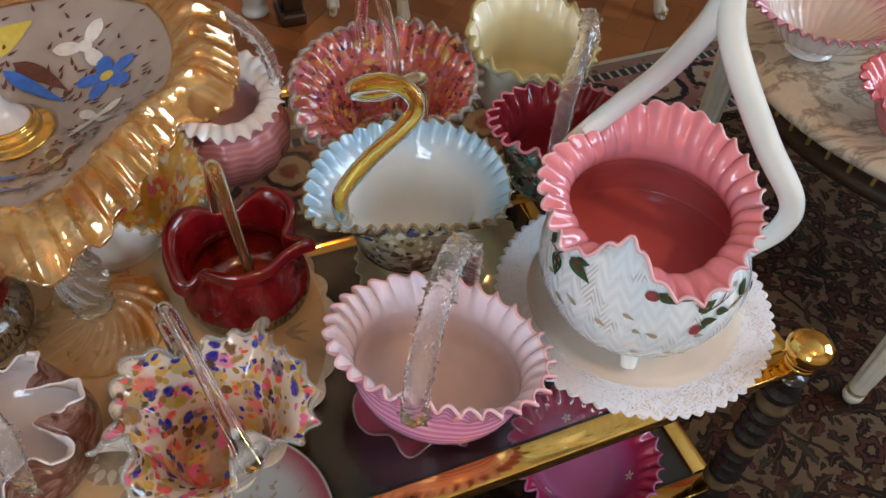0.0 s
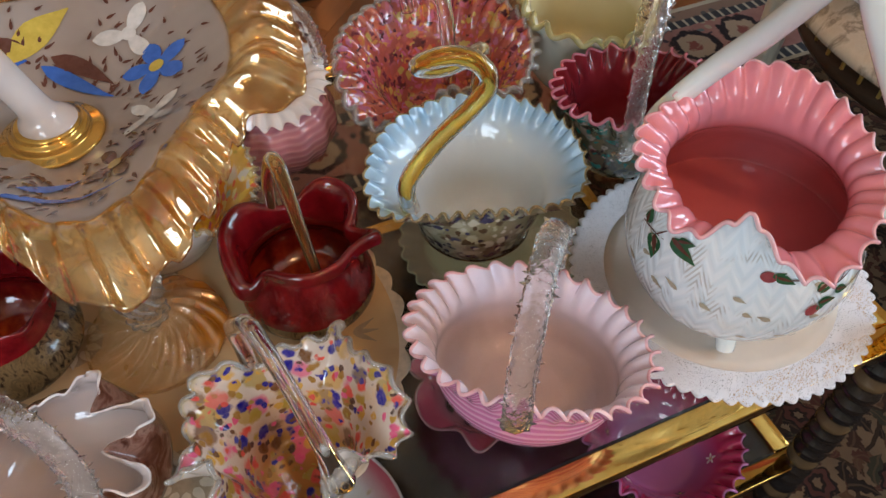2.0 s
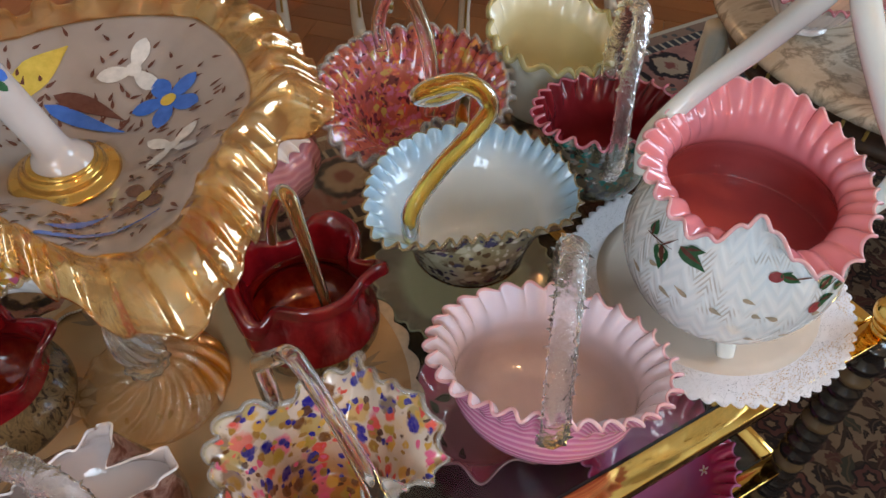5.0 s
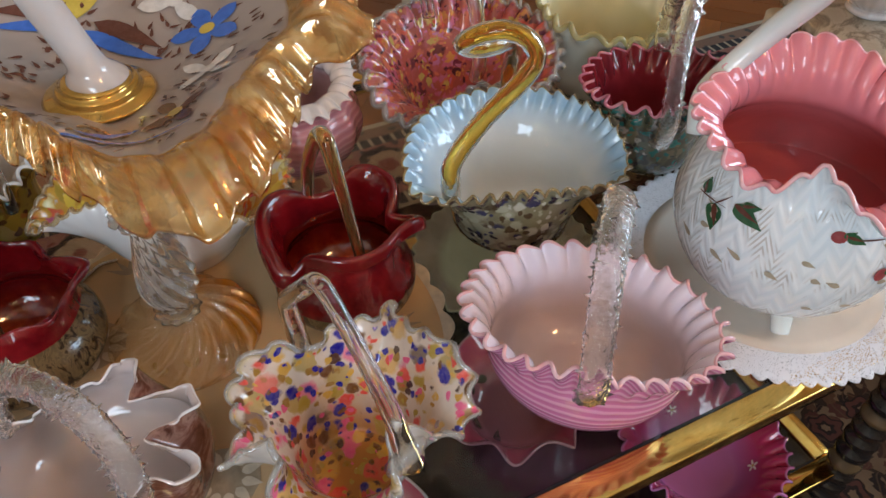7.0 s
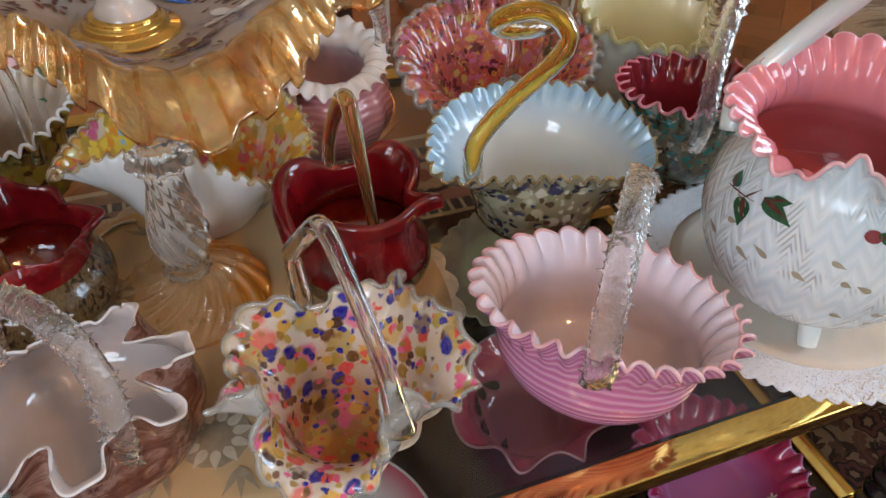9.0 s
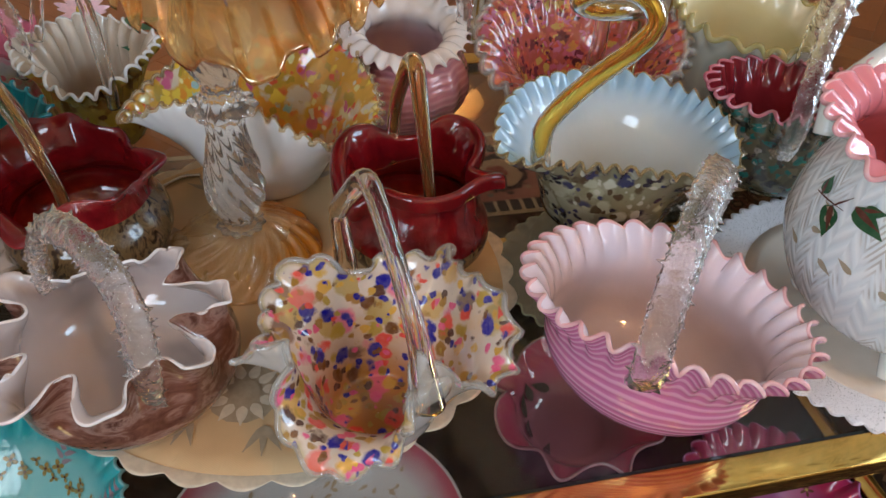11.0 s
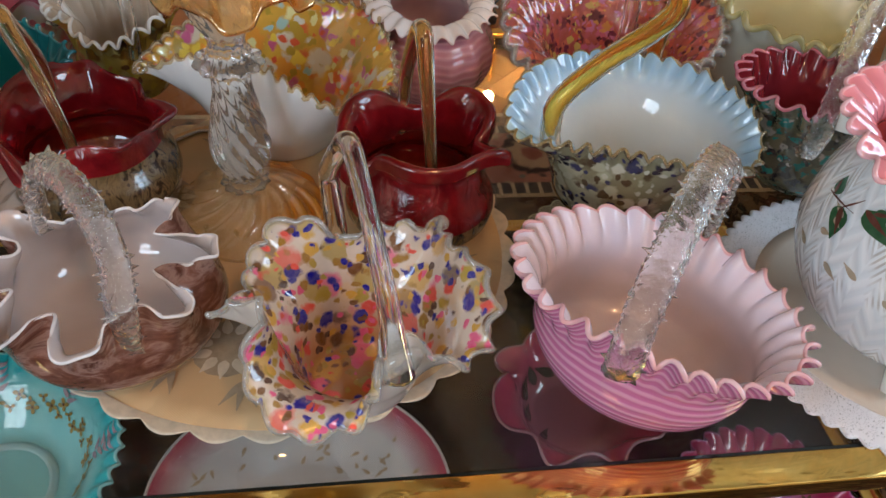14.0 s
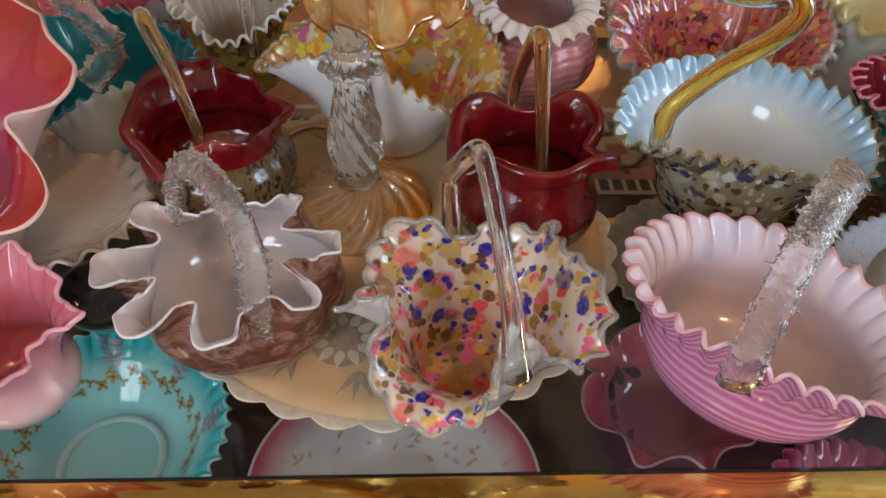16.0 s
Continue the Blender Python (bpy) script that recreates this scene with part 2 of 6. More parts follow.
def loop_grid(profile, rim, nu=320, nv=44, begin=0.5, crimp=(0, 0, 0), crimp_from=0.7, roll=0.0, seed=0):
    """The outer skin of a vessel whose hot rim was pulled by hand. profile: (radius, height) from the foot to the rim; rim: (angle, radius, height) round the lip, as the tool left it.
    crimp: count, depth across and depth upwards of the fine pleats; roll: how far the lip curls over."""
    rng = np.random.RandomState(seed)
    c = np.array([(r * math.cos(radians(a)), r * math.sin(radians(a)), z) for a, r, z in rim])
    k = len(c)
    dense = []
    for i in range(k):
        p0, p1, p2, p3 = c[i - 1], c[i], c[(i + 1) % k], c[(i + 2) % k]
        for t in np.linspace(0, 1, 30, endpoint=False):
            dense.append(0.5 * (2 * p1 + (p2 - p0) * t + (2 * p0 - 5 * p1 + 4 * p2 - p3) * t * t + (3 * p1 - p0 - 3 * p2 + p3) * t ** 3))
    dense = np.array(dense + dense[:1])
    run = np.concatenate([[0], np.cumsum(np.linalg.norm(np.diff(dense, axis=0), axis=1))])
    u = np.linspace(0, 1, nu, endpoint=False)
    lip = np.stack([np.interp(u * run[-1], run, dense[:, j]) for j in range(3)], 1)
    ang = np.unwrap(np.arctan2(lip[:, 1], lip[:, 0])) - u * 2 * np.pi
    half = nu // 10
    wide = np.convolve(np.concatenate([ang[-half:], ang, ang[:half]]), np.hanning(2 * half + 1) / np.hanning(2 * half + 1).sum(), "valid")
    a = u * 2 * np.pi + wide
    p = spline(profile, nv)
    v = np.linspace(0, 1, nv)[:, None, None]
    body = np.stack([p[:, 0:1] * np.cos(a), p[:, 0:1] * np.sin(a), np.repeat(p[:, 1:2], nu, 1)], 2)
    w = smooth(v, begin, 1.0)
    g = body * (1 - w) + lip[None] * w
    g[:, :, 2] += roll * np.sin(np.pi * np.clip((v[:, :, 0] - begin - 0.2) / (0.8 - begin), 0, 1))
    n, dr, dz = crimp
    if n:
        ph = 2 * np.pi * n * u + 0.5 * np.sin(2 * np.pi * 3 * u + rng.rand() * 6) + 0.4 * np.sin(2 * np.pi * 7 * u + rng.rand() * 6)
        size = 1 + 0.25 * np.sin(2 * np.pi * 5 * u + rng.rand() * 6)
        f = smooth(v[:, :, 0], crimp_from, 1.0)
        out = lip[:, :2] / np.maximum(np.linalg.norm(lip[:, :2], axis=1, keepdims=True), 1e-6)
        g[:, :, :2] += (f * dr * np.sin(ph) * size)[:, :, None] * out[None]
        g[:, :, 2] += f * dz * np.cos(ph + 0.3) * size
    return g


def tube(points, radius, n=60, m=12, flatten=1.0, rough=0.0, seed=0, spikes=0, radii=None, twist=0.0):
    """A solid rod along a smooth curve; rough: uneven surface; spikes: little pulled thorns."""
    rng = np.random.RandomState(seed)
    p = spline(points, n)
    t = np.gradient(p, axis=0)
    t /= np.linalg.norm(t, axis=1, keepdims=True)
    ref = np.array([0.31, 0.87, 0.38])
    rows = []
    rad = np.interp(np.linspace(0, 1, n), np.linspace(0, 1, len(radii)), radii) if radii else np.full(n, radius)
    for i in range(n):
        a = np.cross(t[i], ref)
        a /= np.linalg.norm(a)
        b = np.cross(t[i], a)
        ref = np.cross(a, t[i])
        ang = np.linspace(0, 2 * np.pi, m, endpoint=False) + twist * i
        k = rad[i] * (1 + rough * rng.randn(m))
        if spikes:
            k = k + rad[i] * 0.4 * (rng.rand(m) < spikes)
        rows.append(p[i] + (np.cos(ang) * k)[:, None] * a + (np.sin(ang) * k * flatten)[:, None] * b)
    g = np.array(rows)
    first, last = g[0].mean(0), g[-1].mean(0)
    g = np.concatenate([first + (g[:1] - first) * 0.02, g, last + (g[-1:] - last) * 0.02], 0)
    return grid_mesh(g, flip=True)


def lathe(points, nu=32, n=None, turn_fn=None):
    p = spline(points, n) if n else np.array(points, float)
    a = np.linspace(0, 2 * np.pi, nu, endpoint=False)
    g = np.stack([np.outer(p[:, 0], np.cos(a)), np.outer(p[:, 0], np.sin(a)), np.repeat(p[:, 1:2], nu, 1)], 2)
    return grid_mesh(g)


GLASS_Z = 0.397
FRONT, BACK, RIGHT, LEFT = 0.236, 0.850, 0.505, -0.62
SHELF_Z = 0.125

# ---- the room ----
def wall_paint(name, c):
    m = Mat(name, rough=0.85)
    m.put("color", m.ramp(m.noise(2.5, 6.0), [(0.3, c), (0.75, tuple(k * 0.9 for k in c))]))
    m.bump(m.noise(90, 4.0), 0.15, 0.002)
    return m.m


def wood(name, a, b, scale=(1, 9, 9), rough=0.35, tone=30.0):
    m = Mat(name, rough=rough, coat=0.15)
    v = m.coord(scale=scale)
    f = m.noise(tone, 6.0, v, 0.6, 0.8)
    m.put("color", m.ramp(f, [(0.28, a), (0.72, b)]))
    m.bump(f, 0.12, 0.001)
    return m.m


PLASTER = wall_paint("cream_plaster", (0.62, 0.52, 0.38))
CEIL = wall_paint("white_ceiling_paint", (0.75, 0.70, 0.62))
X0, X1, Y0, Y1, H = -2.3, 2.6, -1.8, 3.4, 2.55


def wall(name, x0, x1, y0, y1, holes=()):
    """A wall along x or y, 0.12 thick, with window openings (from, to, sill, head) cut through it."""
    bm = bmesh.new()
    along_x = (x1 - x0) > (y1 - y0)
    a0, a1 = (x0, x1) if along_x else (y0, y1)

    def piece(p, q, z0, z1):
        if along_x:
            box(bm, p, q, y0, y1, z0, z1)
        else:
            box(bm, x0, x1, p, q, z0, z1)
    at = a0
    for p, q, s, h in holes:
        piece(at, p, 0, H)
        piece(p, q, 0, s)
        piece(p, q, h, H)
        at = q
    piece(at, a1, 0, H)
    return tagged(flat(part(name, bm, PLASTER)), "cream plaster wall of the sitting room", "wall", kind="structure")


wall("wall_north", X0 - 0.12, X1 + 0.12, Y1, Y1 + 0.12)
wall("wall_south", X0 - 0.12, X1 + 0.12, Y0 - 0.12, Y0, holes=[(-2.05, -0.85, 0.8, 2.3)])
wall("wall_east", X1, X1 + 0.12, Y0, Y1, holes=[(-0.9, 0.3, 0.8, 2.3)])
wall("wall_west", X0 - 0.12, X0, Y0, Y1)
tagged(flat(part("ceiling", box(bmesh.new(), X0, X1, Y0, Y1, H, H + 0.1), CEIL)), "plain white painted ceiling", "ceiling", kind="structure")


def parquet():
    m = Mat("oak_parquet", rough=0.30, coat=0.12)
    rnd = m.node("ObjectInfo").outputs["Random"]
    v = m.coord(scale=(1, 8, 8))
    f = m.noise(12, 6.0, v, 0.6, 0.7)
    a = m.mix(rnd, (0.18, 0.052, 0.012), (0.28, 0.092, 0.024))
    b = m.mix(rnd, (0.25, 0.080, 0.020), (0.36, 0.135, 0.040))
    m.put("color", m.mix(f, a, b))
    m.bump(f, 0.1, 0.0008)
    return m.m


PARQUET = parquet()
tagged(flat(part("floor", box(bmesh.new(), X0, X1, Y0, Y1, -0.1, -0.004), wood("dark_subfloor", (0.06, 0.025, 0.01), (0.1, 0.04, 0.02)))), "reddish oak herringbone parquet floor", "floor", kind="structure")

# ---- the brass and glass table ----
GLASS_TOP = pane_glass("smoked_glass_top", (0.86, 0.85, 0.81))
GLASS_LOW = pane_glass("smoked_glass_shelf", (0.66, 0.65, 0.62))
EDGE = Mat("dark_glass_edge", color=(0.012, 0.016, 0.014), rough=0.1).m


def horn():
    m = Mat("black_and_tan_horn", rough=0.22, coat=0.4)
    z = m.axis(m.coord(), 2)
    f = m.math("ADD", m.math("MULTIPLY", z, 11.0), m.math("MULTIPLY", m.noise(14, 3.0), 0.45))
    f = m.math("FRACT", f)
    m.put("color", m.ramp(f, [(0.0, (0.012, 0.010, 0.010)), (0.74, (0.016, 0.012, 0.010)), (0.84, (0.11, 0.070, 0.034)), (0.92, (0.09, 0.056, 0.028)), (0.97, (0.012, 0.010, 0.010))]))
    return m.m


HORN = horn()


def glass_table():
    ob = thing("glass_table", (0, 0, 0), "two-tier glass coffee table with polished brass rails and black horn posts", "table")
    w = 0.024
    for z, top, name in ((GLASS_Z, GLASS_TOP, "glass_top"), (SHELF_Z, GLASS_LOW, "glass_shelf")):
        back = BACK if z == GLASS_Z else 0.802
        lo = z - 0.016
        hi = z + 0.001
        part("front_rail", box(bmesh.new(), LEFT, RIGHT, FRONT, FRONT + w, lo, hi, 0.0015), BRASS, ob, "polished brass rail")
        part("back_rail", box(bmesh.new(), LEFT, RIGHT, back - w, back, lo, hi, 0.0015), BRASS, ob, "polished brass rail")
        part("side_rail", box(bmesh.new(), RIGHT - w, RIGHT, FRONT + w + 0.0005, back - w - 0.0005, lo, hi, 0.0015), BRASS, ob, "polished brass rail")
        part("side_rail", box(bmesh.new(), LEFT, LEFT + w, FRONT + w + 0.0005, back - w - 0.0005, lo, hi, 0.0015), BRASS, ob, "polished brass rail")
        g = flat(part(name, box(bmesh.new(), LEFT + w + 0.003, RIGHT - w - 0.003, FRONT + w + 0.003, back - w - 0.003, z - 0.008, z), top, ob, "smoked glass pane"))
        for y0, y1 in ((FRONT + w, FRONT + w + 0.0026), (back - w - 0.0026, back - w)):
            flat(part("glass_edge", box(bmesh.new(), LEFT + w, RIGHT - w, y0, y1, z - 0.009, z - 0.0005), EDGE, ob, "dark ground edge of the glass"))
    prof = [(0.0, 0.0), (0.016, 0.0), (0.018, 0.012)]
    z = 0.015
    while z < GLASS_Z - 0.045:
        prof += [(0.0125, z), (0.0185, z + 0.006), (0.0195, z + 0.011), (0.0185, z + 0.016), (0.0125, z + 0.022)]
        z += 0.023
    prof += [(0.013, GLASS_Z - 0.03), (0.016, GLASS_Z - 0.022), (0.016, GLASS_Z - 0.017), (0.0, GLASS_Z - 0.0165)]
    ball = [(0.0, 0.0), (0.016, 0.0), (0.017, 0.003), (0.0155, 0.005), (0.0145, 0.007), (0.0175, 0.009), (0.0175, 0.012), (0.015, 0.014), (0.020, 0.017), (0.0228, 0.024), (0.0222, 0.030), (0.0175, 0.036), (0.009, 0.0395), (0.0, 0.040)]
    for x in (LEFT + 0.008, RIGHT - 0.004):
        for y in (FRONT + 0.006, BACK - 0.006):
            p = part("post", lathe(prof, 24), HORN, ob, "turned black and tan horn post")
            p.location = (x, y, 0)
            b = part("finial", lathe(ball, 40), BRASS, ob, "brass ball finial")
            b.location = (x, y, GLASS_Z + 0.0015)
    return ob


glass_table()

# ---- glassware on the table top ----
CLEAR = clear_glass("clear_glass", (0.98, 0.98, 0.97), 0.02, 0.3, 60.0, 1.30)
CLEAR_EDGE = thin_glass("clear_edge_glass", (0.90, 0.88, 0.84), 0.4, 70.0, 0.03, 0.25)
STEM_GLASS = Mat("clear_stem_glass", color=(0.97, 0.94, 0.90), rough=0.02, trans=0.95, ior=1.40).m
CRACKLE = Mat("clear_rustic_glass", color=(0.98, 0.98, 0.97), rough=0.03, trans=0.96, ior=1.27)
CRACKLE.bump(CRACKLE.noise(150.0, 3.0), 1.0, 0.003)
CRACKLE = CRACKLE.m
AMBER = Mat("amber_glass", color=(0.93, 0.60, 0.10), rough=0.03, trans=0.95, ior=1.30)
AMBER.bump(AMBER.noise(60.0, 3.0), 0.3, 0.003)
AMBER = AMBER.m
ON = GLASS_Z + 0.0012


def threaded():
    m = Mat("pink_threaded_glass", rough=0.07, coat=0.5)
    uv = m.coord("UV")
    v = m.math("ADD", m.math("MULTIPLY", m.axis(uv, 1), 22.0), m.math("MULTIPLY", m.noise(14, 2.0), 1.6))
    s = m.math("SINE", m.math("MULTIPLY", v, 6.2832))
    f = m.ramp(m.math("MULTIPLY_ADD", s, 0.5, 0.5), [(0.30, (0.64, 0.18, 0.36)), (0.9, (0.78, 0.36, 0.52))])
    m.put("color", f)
    m.bump(s, 0.35, 0.0008)
    return m.m


def pink_basket():
    ob = thing("pink_basket", (0.148, 0.333, ON), "pink threaded glass basket with ruffled rim and clear rustic handle", "glass basket")
    g = vessel_grid([(0.022, 0), (0.044, 0.001), (0.066, 0.013), (0.077, 0.034), (0.078, 0.054), (0.085, 0.070), (0.096, 0.082)], 320, 44,
                    (31, 0.0045, 0.0042, 0.68), oval=(1.03, 0.74), oval_foot=(0.98, 0.90), turn=-41, wobble=0.45, seed=3, folds=[(234, 42, -0.006, 0.013, 0.5), (54, 40, 0.0, 0.005, 0.5)])
    inside = rimmed("blush_lining", (0.70, 0.53, 0.50), (0.86, 0.73, 0.80), 0.72, 0.16)
    vessel(ob, g, threaded(), inside, opal("pink_rim_glass", (0.80, 0.38, 0.42), (0.88, 0.58, 0.60)))
    part("handle", tube([(-0.041, -0.055, 0.076), (-0.044, -0.061, 0.094), (-0.034, -0.045, 0.125), (-0.012, -0.016, 0.157), (0.013, 0.014, 0.174), (0.036, 0.038, 0.160), (0.056, 0.063, 0.115), (0.056, 0.065, 0.06)], 0.0112, 170, 22, 0.6, 0.045, 4, 0.02), CRACKLE, ob, "clear rustic glass handle")
    return ob


pink_basket()


def quilted():
    m = Mat("white_quilted_opal_glass", rough=0.06, coat=0.5)
    uv = m.coord("UV")
    u, v = m.axis(uv, 0), m.axis(uv, 1)
    zig = m.math("PINGPONG", m.math("MULTIPLY", u, 26.0), 0.5)
    s = m.math("SINE", m.math("MULTIPLY", m.math("ADD", m.math("MULTIPLY", v, 13.0), m.math("MULTIPLY", zig, 2.2)), 6.2832))
    lines = m.math("SINE", m.math("MULTIPLY", m.math("ADD", m.math("MULTIPLY", v, 26.0), m.math("MULTIPLY", zig, 6.0)), 6.2832))
    c = m.ramp(m.math("MULTIPLY_ADD", s, 0.5, 0.5), [(0.3, (0.92, 0.95, 0.97)), (0.85, (0.84, 0.89, 0.92))])
    c = m.mix(m.math("MULTIPLY", m.ramp(lines, [(0.1, (0,) * 3), (0.5, (1,) * 3)]), m.ramp(m.noise(34, 2.0), [(0.52, (0.0,) * 3), (0.64, (0.5,) * 3)])), c, (0.33, 0.26, 0.19))
    m.put("color", c)
    m.bump(s, 0.25, 0.001)
    return m.m


def footed_vase():
    ob = thing("footed_basket", (0.360, 0.352, ON + 0.0022), "large white quilted glass basket with pink lining and branch handle", "glass basket")
    g = vessel_grid([(0.030, 0.022), (0.055, 0.024), (0.080, 0.045), (0.096, 0.085), (0.093, 0.120), (0.080, 0.150), (0.0715, 0.166), (0.075, 0.181), (0.093, 0.192)], 320, 60,
                    (32, 0.0032, 0.0028, 0.82), wobble=0.5, seed=5, folds=[(224, 13, -0.020, 0.010, 0.80), (260, 22, 0.012, -0.020, 0.78), (198, 15, 0.008, -0.006, 0.8), (45, 40, 0.0, 0.020, 0.8), (318, 30, -0.002, -0.004, 0.8), (108, 22, -0.008, 0.0, 0.8)])
    lean = smooth(np.linspace(0, 1, 60), 0.5, 1.0)[:, None]
    g[:, :, 0] -= 0.020 * lean
    g[:, :, 1] -= 0.005 * lean
    inside = rimmed("rose_pink_lining", (0.70, 0.17, 0.17), (0.80, 0.27, 0.31), 0.8, 0.1)
    vessel(ob, g, quilted(), inside, opal("pink_edge_glass", (0.80, 0.34, 0.38), (0.88, 0.56, 0.58)), 0.0026, floor=0.092)
    white = opal("white_opal_glass", (0.84, 0.86, 0.82), (0.90, 0.92, 0.88), 14.0, 0.06)
    for a in (245, 5, 125):
        c, s = math.cos(radians(a)), math.sin(radians(a))
        part("foot", tube([(c * 0.045, s * 0.045, 0.04), (c * 0.052, s * 0.052, 0.022), (c * 0.062, s * 0.062, 0.004)], 0.01, 20, 12, radii=[0.012, 0.010, 0.008]), white, ob, "white opal glass foot")
    part("handle", tube([(-0.056, 0.074, 0.140), (-0.050, 0.084, 0.168), (-0.034, 0.082, 0.190), (-0.012, 0.072, 0.222), (-0.004, 0.045, 0.268), (-0.014, 0.004, 0.335), (-0.018, -0.012, 0.375)], 0.013, 70, 16, radii=[0.008, 0.009, 0.0098, 0.010, 0.0098, 0.009]), white, ob, "white opal glass branch handle")
    part("handle", tube([(0.056, -0.058, 0.146), (0.067, -0.068, 0.178), (0.062, -0.068, 0.212), (0.028, -0.05, 0.265), (-0.008, -0.022, 0.335), (-0.018, -0.012, 0.375)], 0.013, 70, 16, radii=[0.008, 0.0095, 0.010, 0.0098, 0.0095, 0.009]), white, ob, "white opal glass branch handle")
    return ob


footed_vase()


def blue_basket():
    ob = thing("blue_basket", (0.189, 0.520, ON), "mottled glass basket with pale blue lining and twisted amber handle", "glass basket")
    g = vessel_grid([(0.030, 0), (0.042, 0.002), (0.055, 0.018), (0.064, 0.045), (0.074, 0.068), (0.092, 0.090), (0.100, 0.098)], 320, 44,
                    (38, 0.0028, 0.0034, 0.78), oval=(1.03, 0.92), oval_foot=(1, 1), wobble=0.3, seed=8,
                    folds=[(80, 60, 0.002, 0.002, 0.5), (250, 42, -0.022, 0.006, 0.5), (185, 22, 0.006, -0.012, 0.6), (320, 25, 0.006, -0.012, 0.6)])
    outside = spatter("cream_and_brown_mottled_glass", (0.30, 0.27, 0.16), [(0.50, 0.48, 0.34), (0.62, 0.60, 0.48), (0.035, 0.025, 0.045), (0.45, 0.44, 0.30), (0.10, 0.06, 0.03), (0.05, 0.05, 0.12)], 95.0, 0.85)
    vessel(ob, g, outside, rimmed("pale_blue_lining", (0.72, 0.76, 0.76), (0.34, 0.52, 0.68), 0.82, 0.14, 20.0), thin_glass("amber_edge", (0.84, 0.66, 0.36), 0.2, 60.0, 0.03, 0.25), 0.0022, bead=1.0)
    part("foot", lathe([(0.0, 0.0), (0.034, 0.0), (0.045, 0.004), (0.0555, 0.0165), (0.057, 0.0185), (0.0555, 0.0192)], 48), clear_glass("brown_amber_foot", (0.42, 0.18, 0.04)), ob, "brown amber glass foot")
    part("handle", tube([(-0.070, -0.008, 0.072), (-0.077, -0.018, 0.096), (-0.074, -0.018, 0.122), (-0.044, -0.012, 0.150), (-0.010, -0.010, 0.176), (0.004, -0.008, 0.194), (-0.004, -0.002, 0.211), (-0.022, 0.008, 0.217), (-0.040, 0.020, 0.209), (-0.044, 0.030, 0.197), (-0.024, 0.032, 0.189), (0.004, 0.040, 0.184), (0.032, 0.066, 0.168), (0.050, 0.096, 0.136), (0.052, 0.106, 0.098), (0.044, 0.086, 0.062)], 0.0085, 130, 14, 1.0, 0.02, 2), AMBER, ob, "amber glass handle with a loop")
    return ob


blue_basket()

AMBER_ROD = Mat("amber_rod_glass", color=(0.86, 0.55, 0.20), rough=0.02, trans=0.96, ior=1.33).m
RUBY = Mat("ruby_cased_glass", rough=0.04, coat=0.6)
RUBY.put("color", RUBY.ramp(RUBY.noise(50, 4.0), [(0.3, (0.11, 0.002, 0.005)), (0.7, (0.27, 0.010, 0.013))]))
RUBY.bump(RUBY.noise(60, 3.0, RUBY.coord(scale=(1, 1, 0.5)), 0.5, 1.0), 0.6, 0.005)
RUBY = RUBY.m
RUBY_LINING = Mat("ruby_lining_painted_glow", rough=0.08, coat=0.5)
# the glow of light through the floor is painted in as brighter orange-red
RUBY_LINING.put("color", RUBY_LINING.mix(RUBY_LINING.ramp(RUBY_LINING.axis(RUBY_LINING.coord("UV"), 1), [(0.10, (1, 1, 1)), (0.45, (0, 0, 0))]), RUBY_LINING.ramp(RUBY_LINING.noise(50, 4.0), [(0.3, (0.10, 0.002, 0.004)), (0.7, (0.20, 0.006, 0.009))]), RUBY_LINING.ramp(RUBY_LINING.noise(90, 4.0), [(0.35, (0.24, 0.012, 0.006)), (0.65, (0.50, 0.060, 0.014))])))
RUBY_LINING.bump(RUBY_LINING.noise(40, 3.0), 0.3, 0.003)
RUBY_LINING = RUBY_LINING.m


def mottled(name, a, b, scale=120.0, stretch=(1, 1, 0.5)):
    m = Mat(name, rough=0.1, coat=0.4)
    f = m.noise(scale, 3.0, m.coord(scale=stretch), 0.6, 1.2)
    m.put("color", m.ramp(f, [(0.40, a), (0.52, b), (0.62, tuple(c * 0.7 for c in b))]))
    m.bump(f, 0.2, 0.001)
    return m.m


MOTTLE = mottled("olive_and_brown_mottled_glass", (0.040, 0.022, 0.012), (0.21, 0.135, 0.060))


